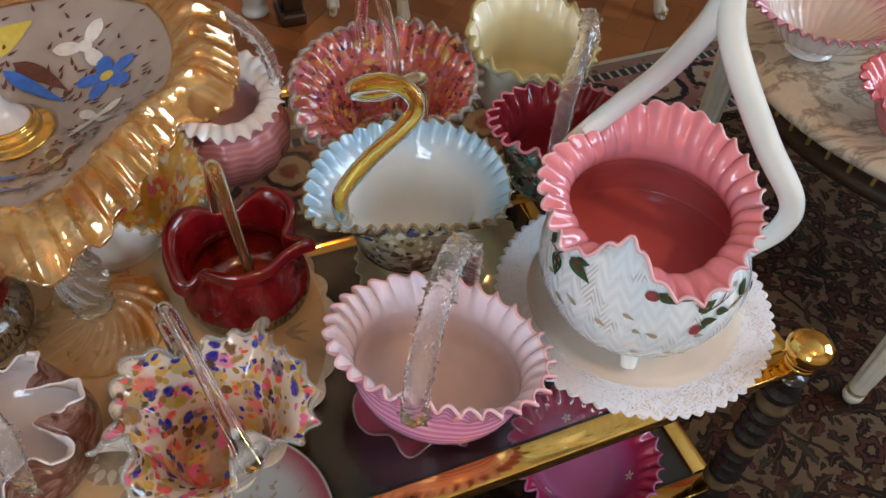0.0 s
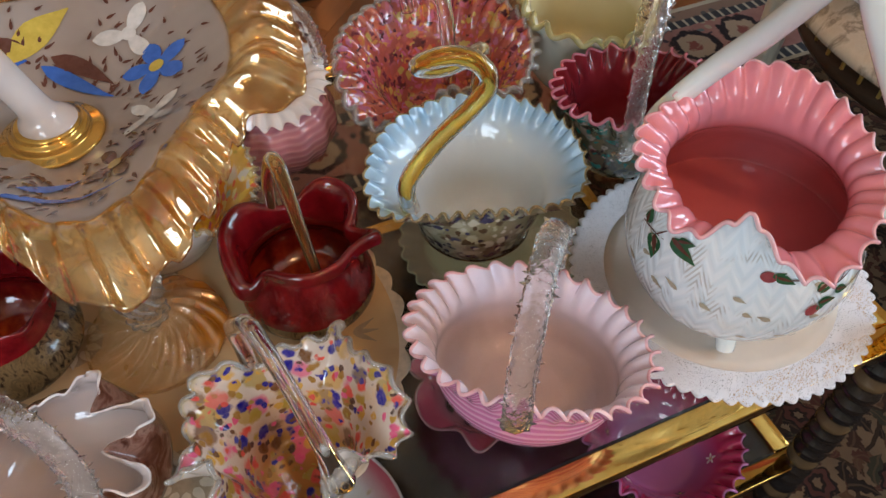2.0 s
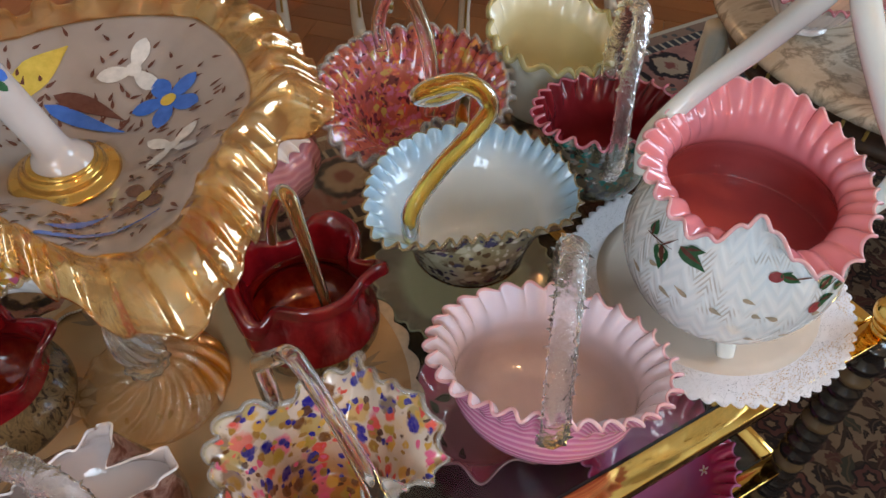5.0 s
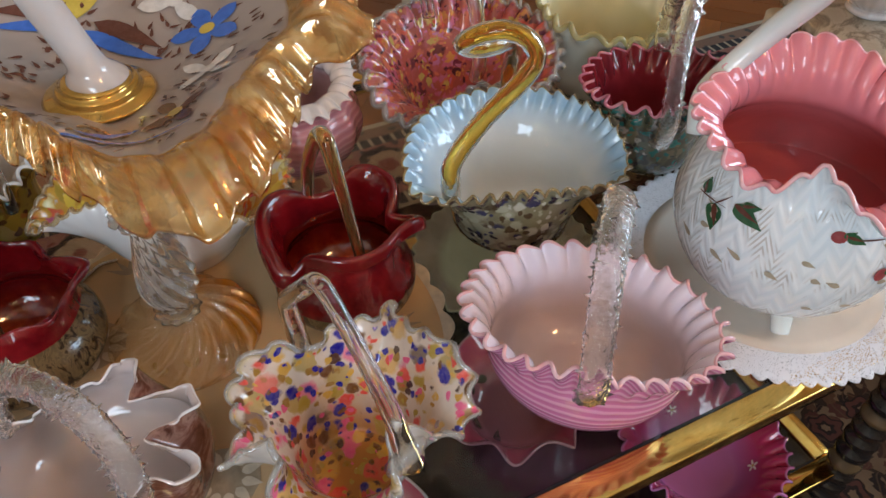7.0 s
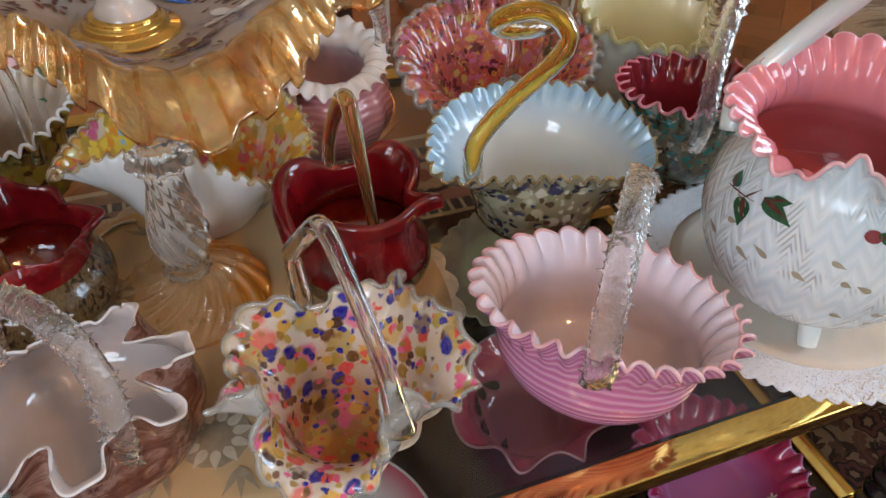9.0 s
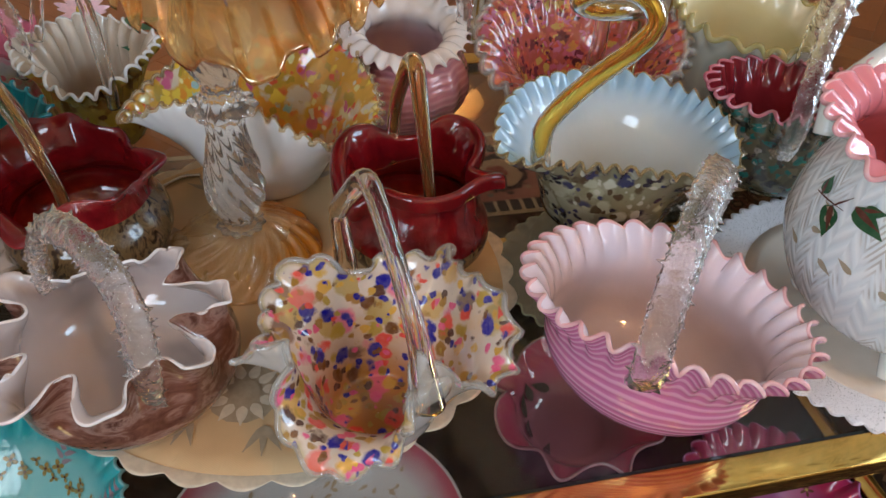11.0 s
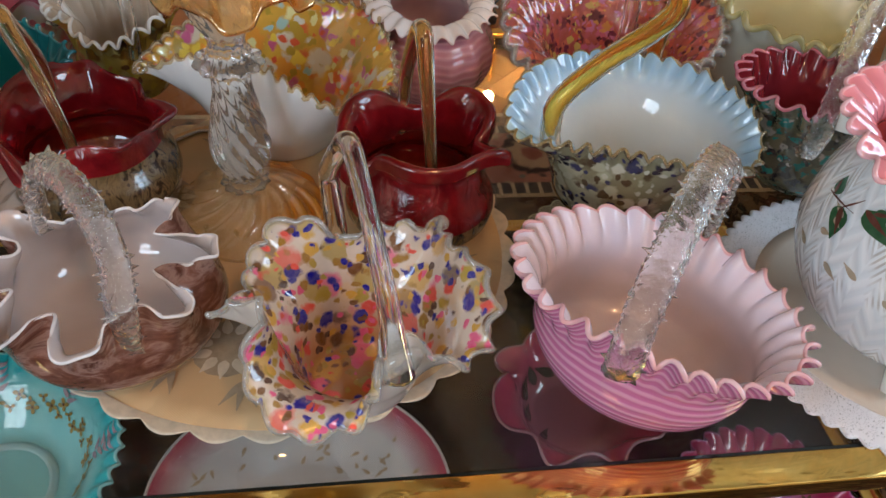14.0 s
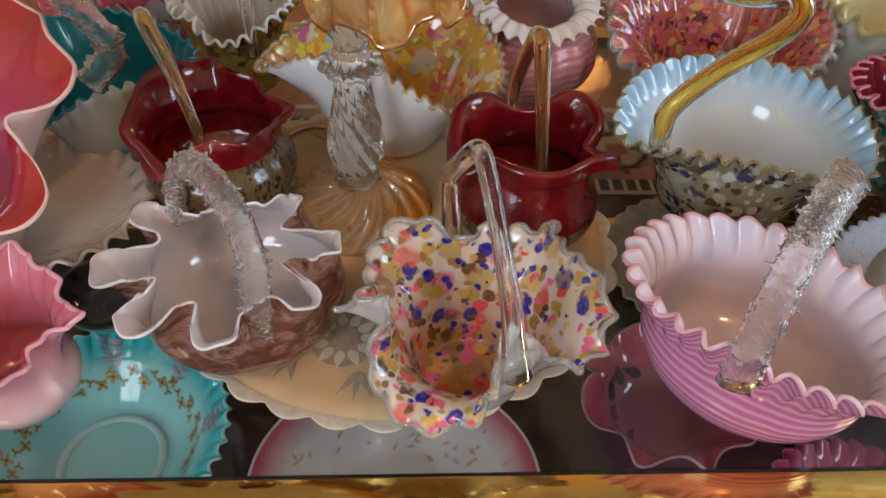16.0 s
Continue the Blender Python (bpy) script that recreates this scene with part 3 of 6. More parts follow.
def red_basket(at, scale, handle, lip, seed, roll, neck=0.041, n=30, name="red_basket"):
    ob = thing(name, (*at, ON), "ruby red glass basket with mottled olive foot and amber handle", "glass basket", "ruby baskets")
    k = scale
    g = loop_grid([(0.030 * k, 0), (0.046 * k, 0.002), (0.061 * k, 0.018 * k), (0.061 * k, 0.036 * k), (0.051 * k, 0.052 * k), (neck, 0.064 * k), (neck, 0.074 * k), (neck + 0.010, 0.082 * k)], lip, 320, 64, 0.60, (0, 0, 0), 0.7, roll, seed)
    part("base", grid_mesh(np.concatenate([g[:1] * 0.02 + g[0].mean(0) * 0.98, g[:n]], 0)), MOTTLE, ob, "mottled olive and brown base")
    cut = g[n - 1:]
    ins = g - normals(g) * 0.003
    ins[:, :, 2] = np.maximum(ins[:, :, 2], 0.004)
    part("body", grid_mesh(cut), RUBY, ob, "ruby red body")
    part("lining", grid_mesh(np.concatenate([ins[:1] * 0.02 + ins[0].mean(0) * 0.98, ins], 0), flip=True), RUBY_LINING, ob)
    ring = np.array([(g[-1] + ins[-1]) / 2 + 0.0015 * (math.cos(t) * (g[-1] - ins[-1]) / 0.003 + math.sin(t) * np.array([0, 0, 1.0])) for t in np.linspace(0, 2 * np.pi, 9)])
    part("rim", grid_mesh(ring), RUBY, ob)
    part("handle", tube(handle, 0.0055, 70, 12, radii=[0.0045, 0.005, 0.0058, 0.007, 0.006, 0.0055, 0.006]), AMBER_ROD, ob, "amber glass handle")
    return ob


red_basket((0.011, 0.505), 1.0, [(0.005, -0.036, 0.050), (0.004, -0.034, 0.074), (0.001, -0.020, 0.115), (-0.003, -0.001, 0.166), (-0.004, 0.005, 0.174), (-0.006, 0.016, 0.168), (-0.010, 0.040, 0.125), (-0.012, 0.048, 0.085), (-0.012, 0.046, 0.060)],
           [(322, 0.050, 0.078), (333, 0.060, 0.080), (341, 0.069, 0.076), (348, 0.068, 0.070), (355, 0.055, 0.066), (4, 0.046, 0.068), (12, 0.056, 0.076), (24, 0.066, 0.084), (40, 0.068, 0.089), (54, 0.062, 0.091), (66, 0.050, 0.086), (78, 0.042, 0.078),
            (100, 0.045, 0.075), (112, 0.051, 0.080), (123, 0.061, 0.086), (136, 0.067, 0.088), (152, 0.069, 0.085), (170, 0.067, 0.079), (186, 0.066, 0.071), (198, 0.066, 0.062), (205, 0.058, 0.059), (209, 0.046, 0.072), (222, 0.043, 0.078), (243, 0.043, 0.078), (268, 0.044, 0.076), (297, 0.046, 0.076)], 2, 0.010)
red_basket((-0.252, 0.548), 1.04, [(-0.004, -0.034, 0.060), (-0.006, -0.030, 0.085), (-0.020, -0.014, 0.125), (-0.034, 0.000, 0.152), (-0.040, 0.010, 0.160), (-0.044, 0.030, 0.140), (-0.042, 0.052, 0.100), (-0.040, 0.050, 0.070)],
           [(18, 0.061, 0.076), (8, 0.066, 0.075), (352, 0.050, 0.072), (338, 0.046, 0.074), (308, 0.052, 0.078), (282, 0.042, 0.080), (262, 0.048, 0.078), (250, 0.072, 0.066), (242, 0.076, 0.064), (222, 0.068, 0.070), (202, 0.072, 0.076), (176, 0.066, 0.082), (152, 0.074, 0.084),
            (128, 0.080, 0.086), (112, 0.068, 0.086), (98, 0.070, 0.086), (78, 0.056, 0.084), (60, 0.058, 0.080), (40, 0.050, 0.074)][::-1], 7, 0.0, 0.053, 44)


def streaked(name, a, b, c, scale=30.0):
    m = Mat(name, rough=0.12, coat=0.4)
    f = m.noise(scale, 5.0, m.coord(scale=(1, 1, 2.4)), 0.6, 1.6)
    m.put("color", m.ramp(f, [(0.3, a), (0.46, b), (0.58, c), (0.7, a)]))
    m.bump(f, 0.15, 0.001)
    return m.m


def white_basket():
    ob = thing("white_lined_basket", (-0.208, 0.392, ON), "brown marbled glass basket with white crimped lining and clear rustic handle", "glass basket")
    lip = [(283, 0.063, 0.078), (302, 0.058, 0.080)]
    for c, r, w, notch in ((317, 0.078, 9, (335, 0.038)), (3, 0.071, 10, (31, 0.036)), (57, 0.064, 9, (76, 0.044)), (104, 0.045, 6, (134, 0.044)), (155, 0.085, 9, (174, 0.054)), (195, 0.094, 11, (214, 0.060)), (232, 0.094, 10, (248, 0.056)), (269, 0.086, 10, None)):
        lip += [(c - w, r * 0.93, 0.077), (c - w * 0.4, r, 0.076), (c + w * 0.4, r, 0.076), (c + w, r * 0.93, 0.078)]
        if notch:
            lip += [(notch[0] - 4, notch[1] + 0.002, 0.079), (notch[0] + 4, notch[1] + 0.002, 0.079)]
    g = loop_grid([(0.028, 0), (0.043, 0.002), (0.062, 0.014), (0.073, 0.032), (0.070, 0.048), (0.061, 0.062), (0.062, 0.078)], lip, 560, 52, 0.50, (31, 0.0012, 0.0008), 0.6)
    outside = streaked("brown_marbled_glass", (0.10, 0.034, 0.022), (0.19, 0.075, 0.052), (0.34, 0.19, 0.155), 30.0)
    vessel(ob, g, outside, opal("greyish_white_lining", (0.56, 0.47, 0.44), (0.66, 0.57, 0.55), 12.0), opal("white_edge", (0.76, 0.68, 0.66), (0.82, 0.78, 0.78)), 0.0024, bead=0.8)
    part("handle", tube([(0.018, -0.058, 0.050), (0.022, -0.056, 0.082), (0.018, -0.034, 0.106), (0.005, -0.012, 0.126), (-0.013, 0.009, 0.135), (-0.031, 0.026, 0.128), (-0.044, 0.035, 0.105), (-0.049, 0.040, 0.070)], 0.0102, 150, 22, 0.6, 0.045, 9, 0.03), CRACKLE, ob, "clear rustic glass handle")
    return ob


white_basket()


def spatter_basket():
    ob = thing("spatter_basket", (-0.046, 0.338, ON), "multicoloured spatter glass basket with four pulled lips and clear handle", "glass basket")
    lip = [(294, 0.040, 0.098), (306, 0.047, 0.095), (316, 0.060, 0.078), (326, 0.076, 0.066), (338, 0.085, 0.078), (352, 0.084, 0.092), (8, 0.079, 0.097), (22, 0.074, 0.095), (38, 0.078, 0.088), (49, 0.089, 0.084), (58, 0.072, 0.088), (78, 0.066, 0.088),
           (98, 0.058, 0.082), (114, 0.066, 0.096), (130, 0.078, 0.096), (143, 0.086, 0.070), (160, 0.074, 0.072), (174, 0.076, 0.078), (184, 0.088, 0.080), (190, 0.070, 0.100), (199, 0.058, 0.098), (207, 0.068, 0.096), (211, 0.079, 0.074),
           (226, 0.082, 0.058), (239, 0.084, 0.050), (254, 0.076, 0.050), (267, 0.069, 0.054), (276, 0.062, 0.074), (283, 0.045, 0.088)]
    g = loop_grid([(0.024, 0), (0.033, 0.002), (0.040, 0.016), (0.045, 0.034), (0.052, 0.052), (0.060, 0.068), (0.067, 0.080)], lip, 480, 56, 0.50, (27, 0.0030, 0.0026), 0.74, seed=21)
    cols = [(0.70, 0.07, 0.05), (0.62, 0.34, 0.05), (0.006, 0.006, 0.24), (0.74, 0.10, 0.24), (0.16, 0.06, 0.015), (0.42, 0.28, 0.04), (0.006, 0.006, 0.26), (0.34, 0.17, 0.025), (0.08, 0.03, 0.02)]
    inside = spatter("multicolour_spatter_glass", (0.74, 0.62, 0.52), cols, 96.0, 0.95, warp=0.022, heart=(0.46, 0.19, 0.05), brim=(0.42, 0.30, 0.08))
    vessel(ob, g, opal("milky_casing", (0.50, 0.45, 0.40), (0.64, 0.62, 0.62), 20.0), inside, CLEAR_EDGE, bead=1.5)
    part("handle", tube([(0.022, -0.050, 0.070), (0.019, -0.044, 0.092), (0.015, -0.037, 0.120), (0.007, -0.010, 0.155), (-0.001, 0.014, 0.183), (-0.005, 0.024, 0.186), (-0.010, 0.040, 0.166), (-0.015, 0.060, 0.140), (-0.016, 0.066, 0.128), (-0.014, 0.067, 0.100), (-0.012, 0.064, 0.072)], 0.0060, 110, 14, 1.0, 0.015, 6, radii=[0.010, 0.007, 0.006, 0.0055, 0.006, 0.0065, 0.0065, 0.007, 0.008]), CLEAR, ob, "clear glass handle")
    pad = bmesh.new()
    bmesh.ops.create_icosphere(pad, subdivisions=3, radius=1.0, matrix=pose(0.021, -0.046, 0.074, 20, 0, 25) @ Matrix.Diagonal((0.017, 0.008, 0.022, 1)))
    part("handle_pad", pad, CLEAR_EDGE, ob, "clear glass pad where the handle was pressed on")
    drop = bmesh.new()
    bmesh.ops.create_icosphere(drop, subdivisions=3, radius=0.0055, matrix=Matrix.Translation((0.060, 0.068, 0.084)))
    part("glass_bead", drop, CLEAR_EDGE, ob, "clear glass bead on the lip")
    return ob


spatter_basket()


def lamplit_foot():
    """Clear ribbed glass; warm lamplight on its right is painted in as amber patches."""
    m = Mat("pale_gold_glass", rough=0.12, coat=0.5)
    normal = m.node("Bump", {"Strength": 0.6, "Distance": 0.003, "Height": m.noise(70.0, 3.0)}).outputs[0]
    m.put("normal", normal)
    warm_side = m.ramp(m.math("ADD", m.math("MULTIPLY", m.axis(m.coord(), 0), 7.0), m.noise(22.0, 3.0)), [(0.64, (0, 0, 0)), (0.90, (1, 1, 1))])
    m.put("color", m.mix(warm_side, (0.86, 0.66, 0.40), (0.80, 0.36, 0.05)))
    see = m.node("MixShader", {0: m.math("MULTIPLY_ADD", warm_side, 0.30, 0.22)})
    m.t.links.new(m.node("BsdfTransparent", {"Color": m.mix(warm_side, (0.96, 0.89, 0.74), (0.96, 0.66, 0.24))}).outputs[0], see.inputs[1])
    m.t.links.new(m.b.outputs[0], see.inputs[2])
    mix = m.node("MixShader", {0: m.math("ADD", m.gloss(normal), 0.06)})
    m.t.links.new(see.outputs[0], mix.inputs[1])
    m.t.links.new(m.node("BsdfGlossy", {"Color": (1, 0.95, 0.86), "Roughness": 0.06, "Normal": normal}).outputs[0], mix.inputs[2])
    m.t.links.new(mix.outputs[0], m.t.nodes["Material Output"].inputs[0])
    return m.m


def compote():
    ob = thing("epergne", (-0.132, 0.522, ON), "epergne with painted white dish, amber ruffled border and twisted stem", "epergne")
    p = spline([(0.0, 0.0), (0.058, 0.0), (0.064, 0.002), (0.060, 0.007), (0.044, 0.017), (0.026, 0.027), (0.014, 0.031), (0.0, 0.031)], 46)
    a = np.linspace(0, 2 * np.pi, 192, endpoint=False)
    lift = 0.0036 * np.tanh(1.2 * np.sin(15 * (a[None] + 18 * p[:, 0:1]))) * smooth(p[:, 0:1], 0.016, 0.03) * (p[:, 1:2] > 0.003)
    g = np.stack([p[:, 0:1] * np.cos(a), p[:, 0:1] * np.sin(a), p[:, 1:2] + lift], 2)
    part("base", grid_mesh(g), lamplit_foot(), ob, "pale gold swirled glass foot")
    a = np.linspace(0, 2 * np.pi, 72, endpoint=False)
    p = spline([(0.010, 0.028), (0.018, 0.031), (0.019, 0.034), (0.013, 0.038), (0.018, 0.050), (0.023, 0.066), (0.020, 0.092), (0.0145, 0.120), (0.016, 0.136), (0.024, 0.141), (0.024, 0.145), (0.015, 0.151), (0.013, 0.162), (0.020, 0.176), (0.025, 0.19), (0.026, 0.206), (0.022, 0.222), (0.014, 0.236)], 110)
    rr = p[:, 0:1] * (1 + 0.06 * np.sin(11 * (a[None] + 25 * p[:, 1:2])))
    g = np.stack([rr * np.cos(a), rr * np.sin(a), np.repeat(p[:, 1:2], 72, 1)], 2)
    part("stem", grid_mesh(g), STEM_GLASS, ob, "clear twisted glass stem")
    return ob


compote()


# ---- painted decoration ----
def paint(name, c, rough=0.25):
    m = Mat(name, rough=rough, coat=0.2)
    m.put("color", m.ramp(m.noise(160, 3.0), [(0.3, c), (0.75, tuple(min(1, k * 1.25 + 0.02) for k in c))]))
    return m.m


BLUE, YELLOW, BROWN = paint("blue_enamel", (0.035, 0.13, 0.50)), paint("yellow_enamel", (0.55, 0.40, 0.06)), paint("brown_enamel", (0.11, 0.032, 0.018))
GREEN, WHITE_E, ROSE_E = paint("green_enamel", (0.022, 0.095, 0.035)), paint("white_enamel", (0.64, 0.60, 0.56)), paint("rose_enamel", (0.30, 0.055, 0.06))
GILT = paint("gold_enamel", (0.42, 0.28, 0.08))


def petal(bm, surf, x, y, ang, length, width, bend=0.0, tip=0.6, blunt=1.0):
    """A leaf or petal laid on a surface: surf(x, y) gives a point; it starts at (x, y) and points along ang."""
    c, s = math.cos(radians(ang)), math.sin(radians(ang))
    n = 8
    left, right = [], []
    for i in range(n + 1):
        t = i / n
        w = width * 0.5 * math.sin(math.pi * t ** tip) ** blunt if 0 < t < 1 else 0.0004
        k = bend * math.sin(math.pi * t)
        for side, out in ((1, left), (-1, right)):
            u, v = length * t, side * w + k
            out.append(bm.verts.new(surf(x + c * u - s * v, y + s * u + c * v)))
    for i in range(n):
        bm.faces.new((left[i], right[i], right[i + 1], left[i + 1]))
    return bm


def dot(bm, surf, x, y, r):
    ring = [bm.verts.new(surf(x + r * math.cos(k * math.pi / 6), y + r * math.sin(k * math.pi / 6))) for k in range(12)]
    bm.faces.new(ring)
    return bm


def on_grid(g, u0, v0, lift=0.0006):
    """surf(x, y) in metres round the place (angle u0 in degrees, share v0 of the way up) of a vessel's skin."""
    nv, nu = g.shape[:2]
    nn = normals(g)
    run = np.concatenate([[0], np.cumsum(np.linalg.norm(np.diff(g[:, 0], axis=0), axis=1))])
    j0 = v0 * (nv - 1)
    base = np.interp(j0, np.arange(nv), run)
    r0 = np.linalg.norm(g[int(j0)] - g[int(j0)].mean(0), axis=1).mean()

    def surf(x, y):
        j = float(np.clip(np.interp(base + y, run, np.arange(nv)), 0, nv - 1.001))
        i = ((u0 + math.degrees(x / r0)) % 360) / 360 * nu
        ja, ia = int(j), int(i) % nu
        fj, fi = j - ja, i - int(i)
        ib = (ia + 1) % nu
        p = (g[ja, ia] * (1 - fi) + g[ja, ib] * fi) * (1 - fj) + (g[ja + 1, ia] * (1 - fi) + g[ja + 1, ib] * fi) * fj
        return p + nn[ja, ia] * lift
    return surf


def flower(owner, surf, x, y, size, petals, m, heart, n=5, ang=0.0, name="painted_flower"):
    bm = bmesh.new()
    for k in range(n):
        petal(bm, surf, x, y, ang + 360 * k / n, size, size * petals, tip=1.25, blunt=0.6)
    ob = part(name, bm, m, owner)
    part("painted_heart", dot(bmesh.new(), lambda a, b: surf(a, b) + np.array([0, 0, 0.0004]), x, y, size * 0.22), heart, owner)
    return ob


# ---- the painted dish and its trumpet, on the epergne's stem ----
def dish():
    ob = bpy.data.objects["epergne"]
    m = Mat("satin_white_opal", rough=0.3, coat=0.15)
    m.put("color", m.ramp(m.noise(18, 4.0), [(0.3, (0.33, 0.268, 0.232)), (0.7, (0.41, 0.338, 0.298))]))
    prof = [(0.02, 0.238), (0.05, 0.246), (0.085, 0.258), (0.110, 0.270), (0.126, 0.276), (0.130, 0.276)]
    nu = 1320
    ang = np.linspace(0, 2 * np.pi, nu, endpoint=False)

    def outline(rows):
        """Radius at every angle, smooth through (degrees, radius)."""
        d, r = np.array([k[0] for k in rows], float), np.array([k[1] for k in rows], float)
        q = np.interp(np.degrees(ang), np.concatenate([d - 360, d, d + 360]), np.concatenate([r, r, r]))
        pad = np.concatenate([q[-9:], q, q[:9]])
        return np.convolve(pad, np.hanning(21)[1:-1] / np.hanning(21).sum(), "valid")
    inner = outline([(3, 0.131), (20, 0.141), (38, 0.154), (60, 0.140), (90, 0.122), (120, 0.135), (150, 0.142), (180, 0.116), (210, 0.080), (236, 0.073), (252, 0.086), (262, 0.104), (270, 0.120), (279, 0.129), (292, 0.123), (310, 0.107), (330, 0.107), (348, 0.124)])
    outer = outline([(8, 0.182), (25, 0.198), (40, 0.202), (60, 0.186), (90, 0.164), (120, 0.184), (150, 0.188), (180, 0.152), (210, 0.104), (228, 0.094), (240, 0.096), (249, 0.104), (258, 0.125), (265, 0.145), (271, 0.170), (277, 0.188), (287, 0.178), (292, 0.169), (302, 0.157), (313, 0.145), (322, 0.138), (332.5, 0.141), (336, 0.175), (341, 0.176), (353, 0.174)])
    share = np.linspace(0.14, 1, 30)[:, None]
    base_r = share * inner[None]
    g = np.stack([base_r * np.cos(ang), base_r * np.sin(ang), np.interp(share * 0.130, [p[0] for p in prof], [p[1] for p in prof]) + 0 * ang[None]], 2)
    n = normals(g)
    under = g + n * np.where(n[..., 2:] > 0, -0.0025, 0.0025)
    part("dish", grid_mesh(np.concatenate([g[0].mean(0) + (g[:1] - g[0].mean(0)) * 0.02, g, under[::-1], under[0].mean(0) + (under[:1] - under[0].mean(0)) * 0.02], 0), flip=True), m.m, ob, "white satin glass dish")
    a = Mat("amber_iridescent_glass", rough=0.07, coat=0.8)
    tone = a.ramp(a.noise(26, 4.0, None, 0.6, 0.8), [(0.3, (0.78, 0.34, 0.05)), (0.46, (0.88, 0.58, 0.20)), (0.75, (0.92, 0.76, 0.44))])
    a.put("color", tone)
    normal = a.node("Bump", {"Strength": 0.3, "Distance": 0.003, "Height": a.noise(60, 3.0)}).outputs[0]
    a.put("normal", normal)
    a.put("metal", 0.2)
    see = a.node("MixShader", {0: a.ramp(a.noise(34, 3.0), [(0.35, (0.06,) * 3), (0.7, (0.28,) * 3)])})
    a.t.links.new(a.node("BsdfTransparent", {"Color": a.mix(0.40, tone, (1.0, 0.90, 0.70))}).outputs[0], see.inputs[1])
    a.t.links.new(a.b.outputs[0], see.inputs[2])
    top = a.node("MixShader", {0: a.math("ADD", a.gloss(normal), 0.15)})
    a.t.links.new(see.outputs[0], top.inputs[1])
    a.t.links.new(a.node("BsdfGlossy", {"Color": (1, 0.86, 0.62), "Roughness": 0.05, "Normal": normal}).outputs[0], top.inputs[2])
    a.t.links.new(top.outputs[0], a.t.nodes["Material Output"].inputs[0])
    t = np.linspace(0, 1, 26)[:, None]
    rr = (inner - 0.0012)[None] * (1 - t) + outer[None] * t
    zz = 0.2775 + 0.010 * np.sin(np.pi * np.minimum(t * 1.1, 1)) - 0.010 * t ** 2 + 0 * rr
    flute = np.tanh(2.2 * np.sin(33 * ang + 0.5 * np.sin(3 * ang) + 0.4 * np.sin(7 * ang + 1)))
    zz = zz + 0.0050 * flute[None] * (0.15 + 0.85 * smooth(t, 0.0, 0.7)) + 0.016 * (1.0 * (smooth(np.degrees(ang), 333.5, 336) * (1 - smooth(np.degrees(ang), 339, 356))))[None] * smooth(t, 0.0, 0.6)
    rim = np.stack([rr * np.cos(ang), rr * np.sin(ang), zz], 2)
    back = rim.copy()
    back[:, :, 2] -= 0.0022
    part("ruffled_border", grid_mesh(np.concatenate([rim, back[::-1], rim[:1]], 0), flip=True), a.m, ob, "amber iridescent glass border in sharp pleats")

    def surf(x, y):
        r = math.hypot(x, y) * 0.130 / np.interp(math.degrees(math.atan2(y, x)) % 360, np.degrees(ang), inner)
        return np.array([x, y, np.interp(r, [p[0] for p in prof], [p[1] for p in prof]) + 0.0012])
    flower(ob, surf, 0.078, 0.030, 0.026, 0.55, BLUE, YELLOW, 5, 20)
    flower(ob, surf, 0.066, 0.072, 0.026, 0.5, WHITE_E, WHITE_E, 3, 50)
    flower(ob, surf, 0.066, -0.020, 0.024, 0.4, WHITE_E, WHITE_E, 4, 30)
    flower(ob, surf, 0.037, -0.063, 0.022, 0.45, BROWN, GILT, 4, 15)
    part("painted_leaf", petal(bmesh.new(), surf, -0.018, -0.072, 14, 0.034, 0.010), BLUE, ob)
    part("painted_leaf", petal(bmesh.new(), surf, -0.030, -0.084, -6, 0.072, 0.007, -0.003), BLUE, ob)
    bird = bmesh.new()
    petal(bird, surf, -0.020, 0.074, 32, 0.060, 0.021, 0.002, 0.8)
    part("painted_bird_body", bird, YELLOW, ob)
    part("painted_wing", petal(bmesh.new(), surf, 0.010, 0.072, -46, 0.052, 0.014, 0.003), BROWN, ob)
    part("painted_wing", petal(bmesh.new(), surf, 0.002, 0.066, -46, 0.060, 0.012, 0.0), BLUE, ob)
    part("painted_wing", petal(bmesh.new(), surf, -0.004, 0.082, 168, 0.050, 0.013, -0.003), BROWN, ob)
    part("painted_wing", petal(bmesh.new(), surf, -0.006, 0.073, 172, 0.052, 0.010, -0.002), BLUE, ob)
    sprigs = bmesh.new()
    rng = random.Random(5)
    for k in range(300):
        t = rng.uniform(0, 360)
        r = rng.uniform(0.045, 0.93 * float(np.interp(t, np.degrees(ang), inner)))
        petal(sprigs, surf, r * math.cos(radians(t)), r * math.sin(radians(t)), t + rng.uniform(-60, 60), rng.uniform(0.005, 0.009), 0.0026)
    tagged(part("painted_sprig", sprigs, BROWN, ob), kind="stuff")
    gold = Mat("gold_glass_collar", color=(0.80, 0.47, 0.10), rough=0.10, metal=0.75, coat=0.6).m
    collar = part("collar", lathe([(0.0, 0.242), (0.032, 0.242), (0.035, 0.244), (0.033, 0.2455), (0.028, 0.246), (0.0255, 0.248), (0.0265, 0.250), (0.0245, 0.252), (0.0215, 0.2525), (0.022, 0.254), (0.020, 0.2553), (0.0, 0.2553)], 64), gold, ob, "gold glass collar")
    white = opal("white_trumpet_glass", (0.58, 0.51, 0.48), (0.66, 0.60, 0.57), 14.0)
    tg = vessel_grid([(0.0190, 0.2555), (0.0170, 0.259), (0.0118, 0.268), (0.0115, 0.300), (0.012, 0.34), (0.014, 0.38), (0.020, 0.415), (0.030, 0.435)], 96, 60, (10, 0.002, 0.001, 0.85))
    tg[:, :, 0] -= 0.30 * (tg[:, :, 2] - 0.2612)
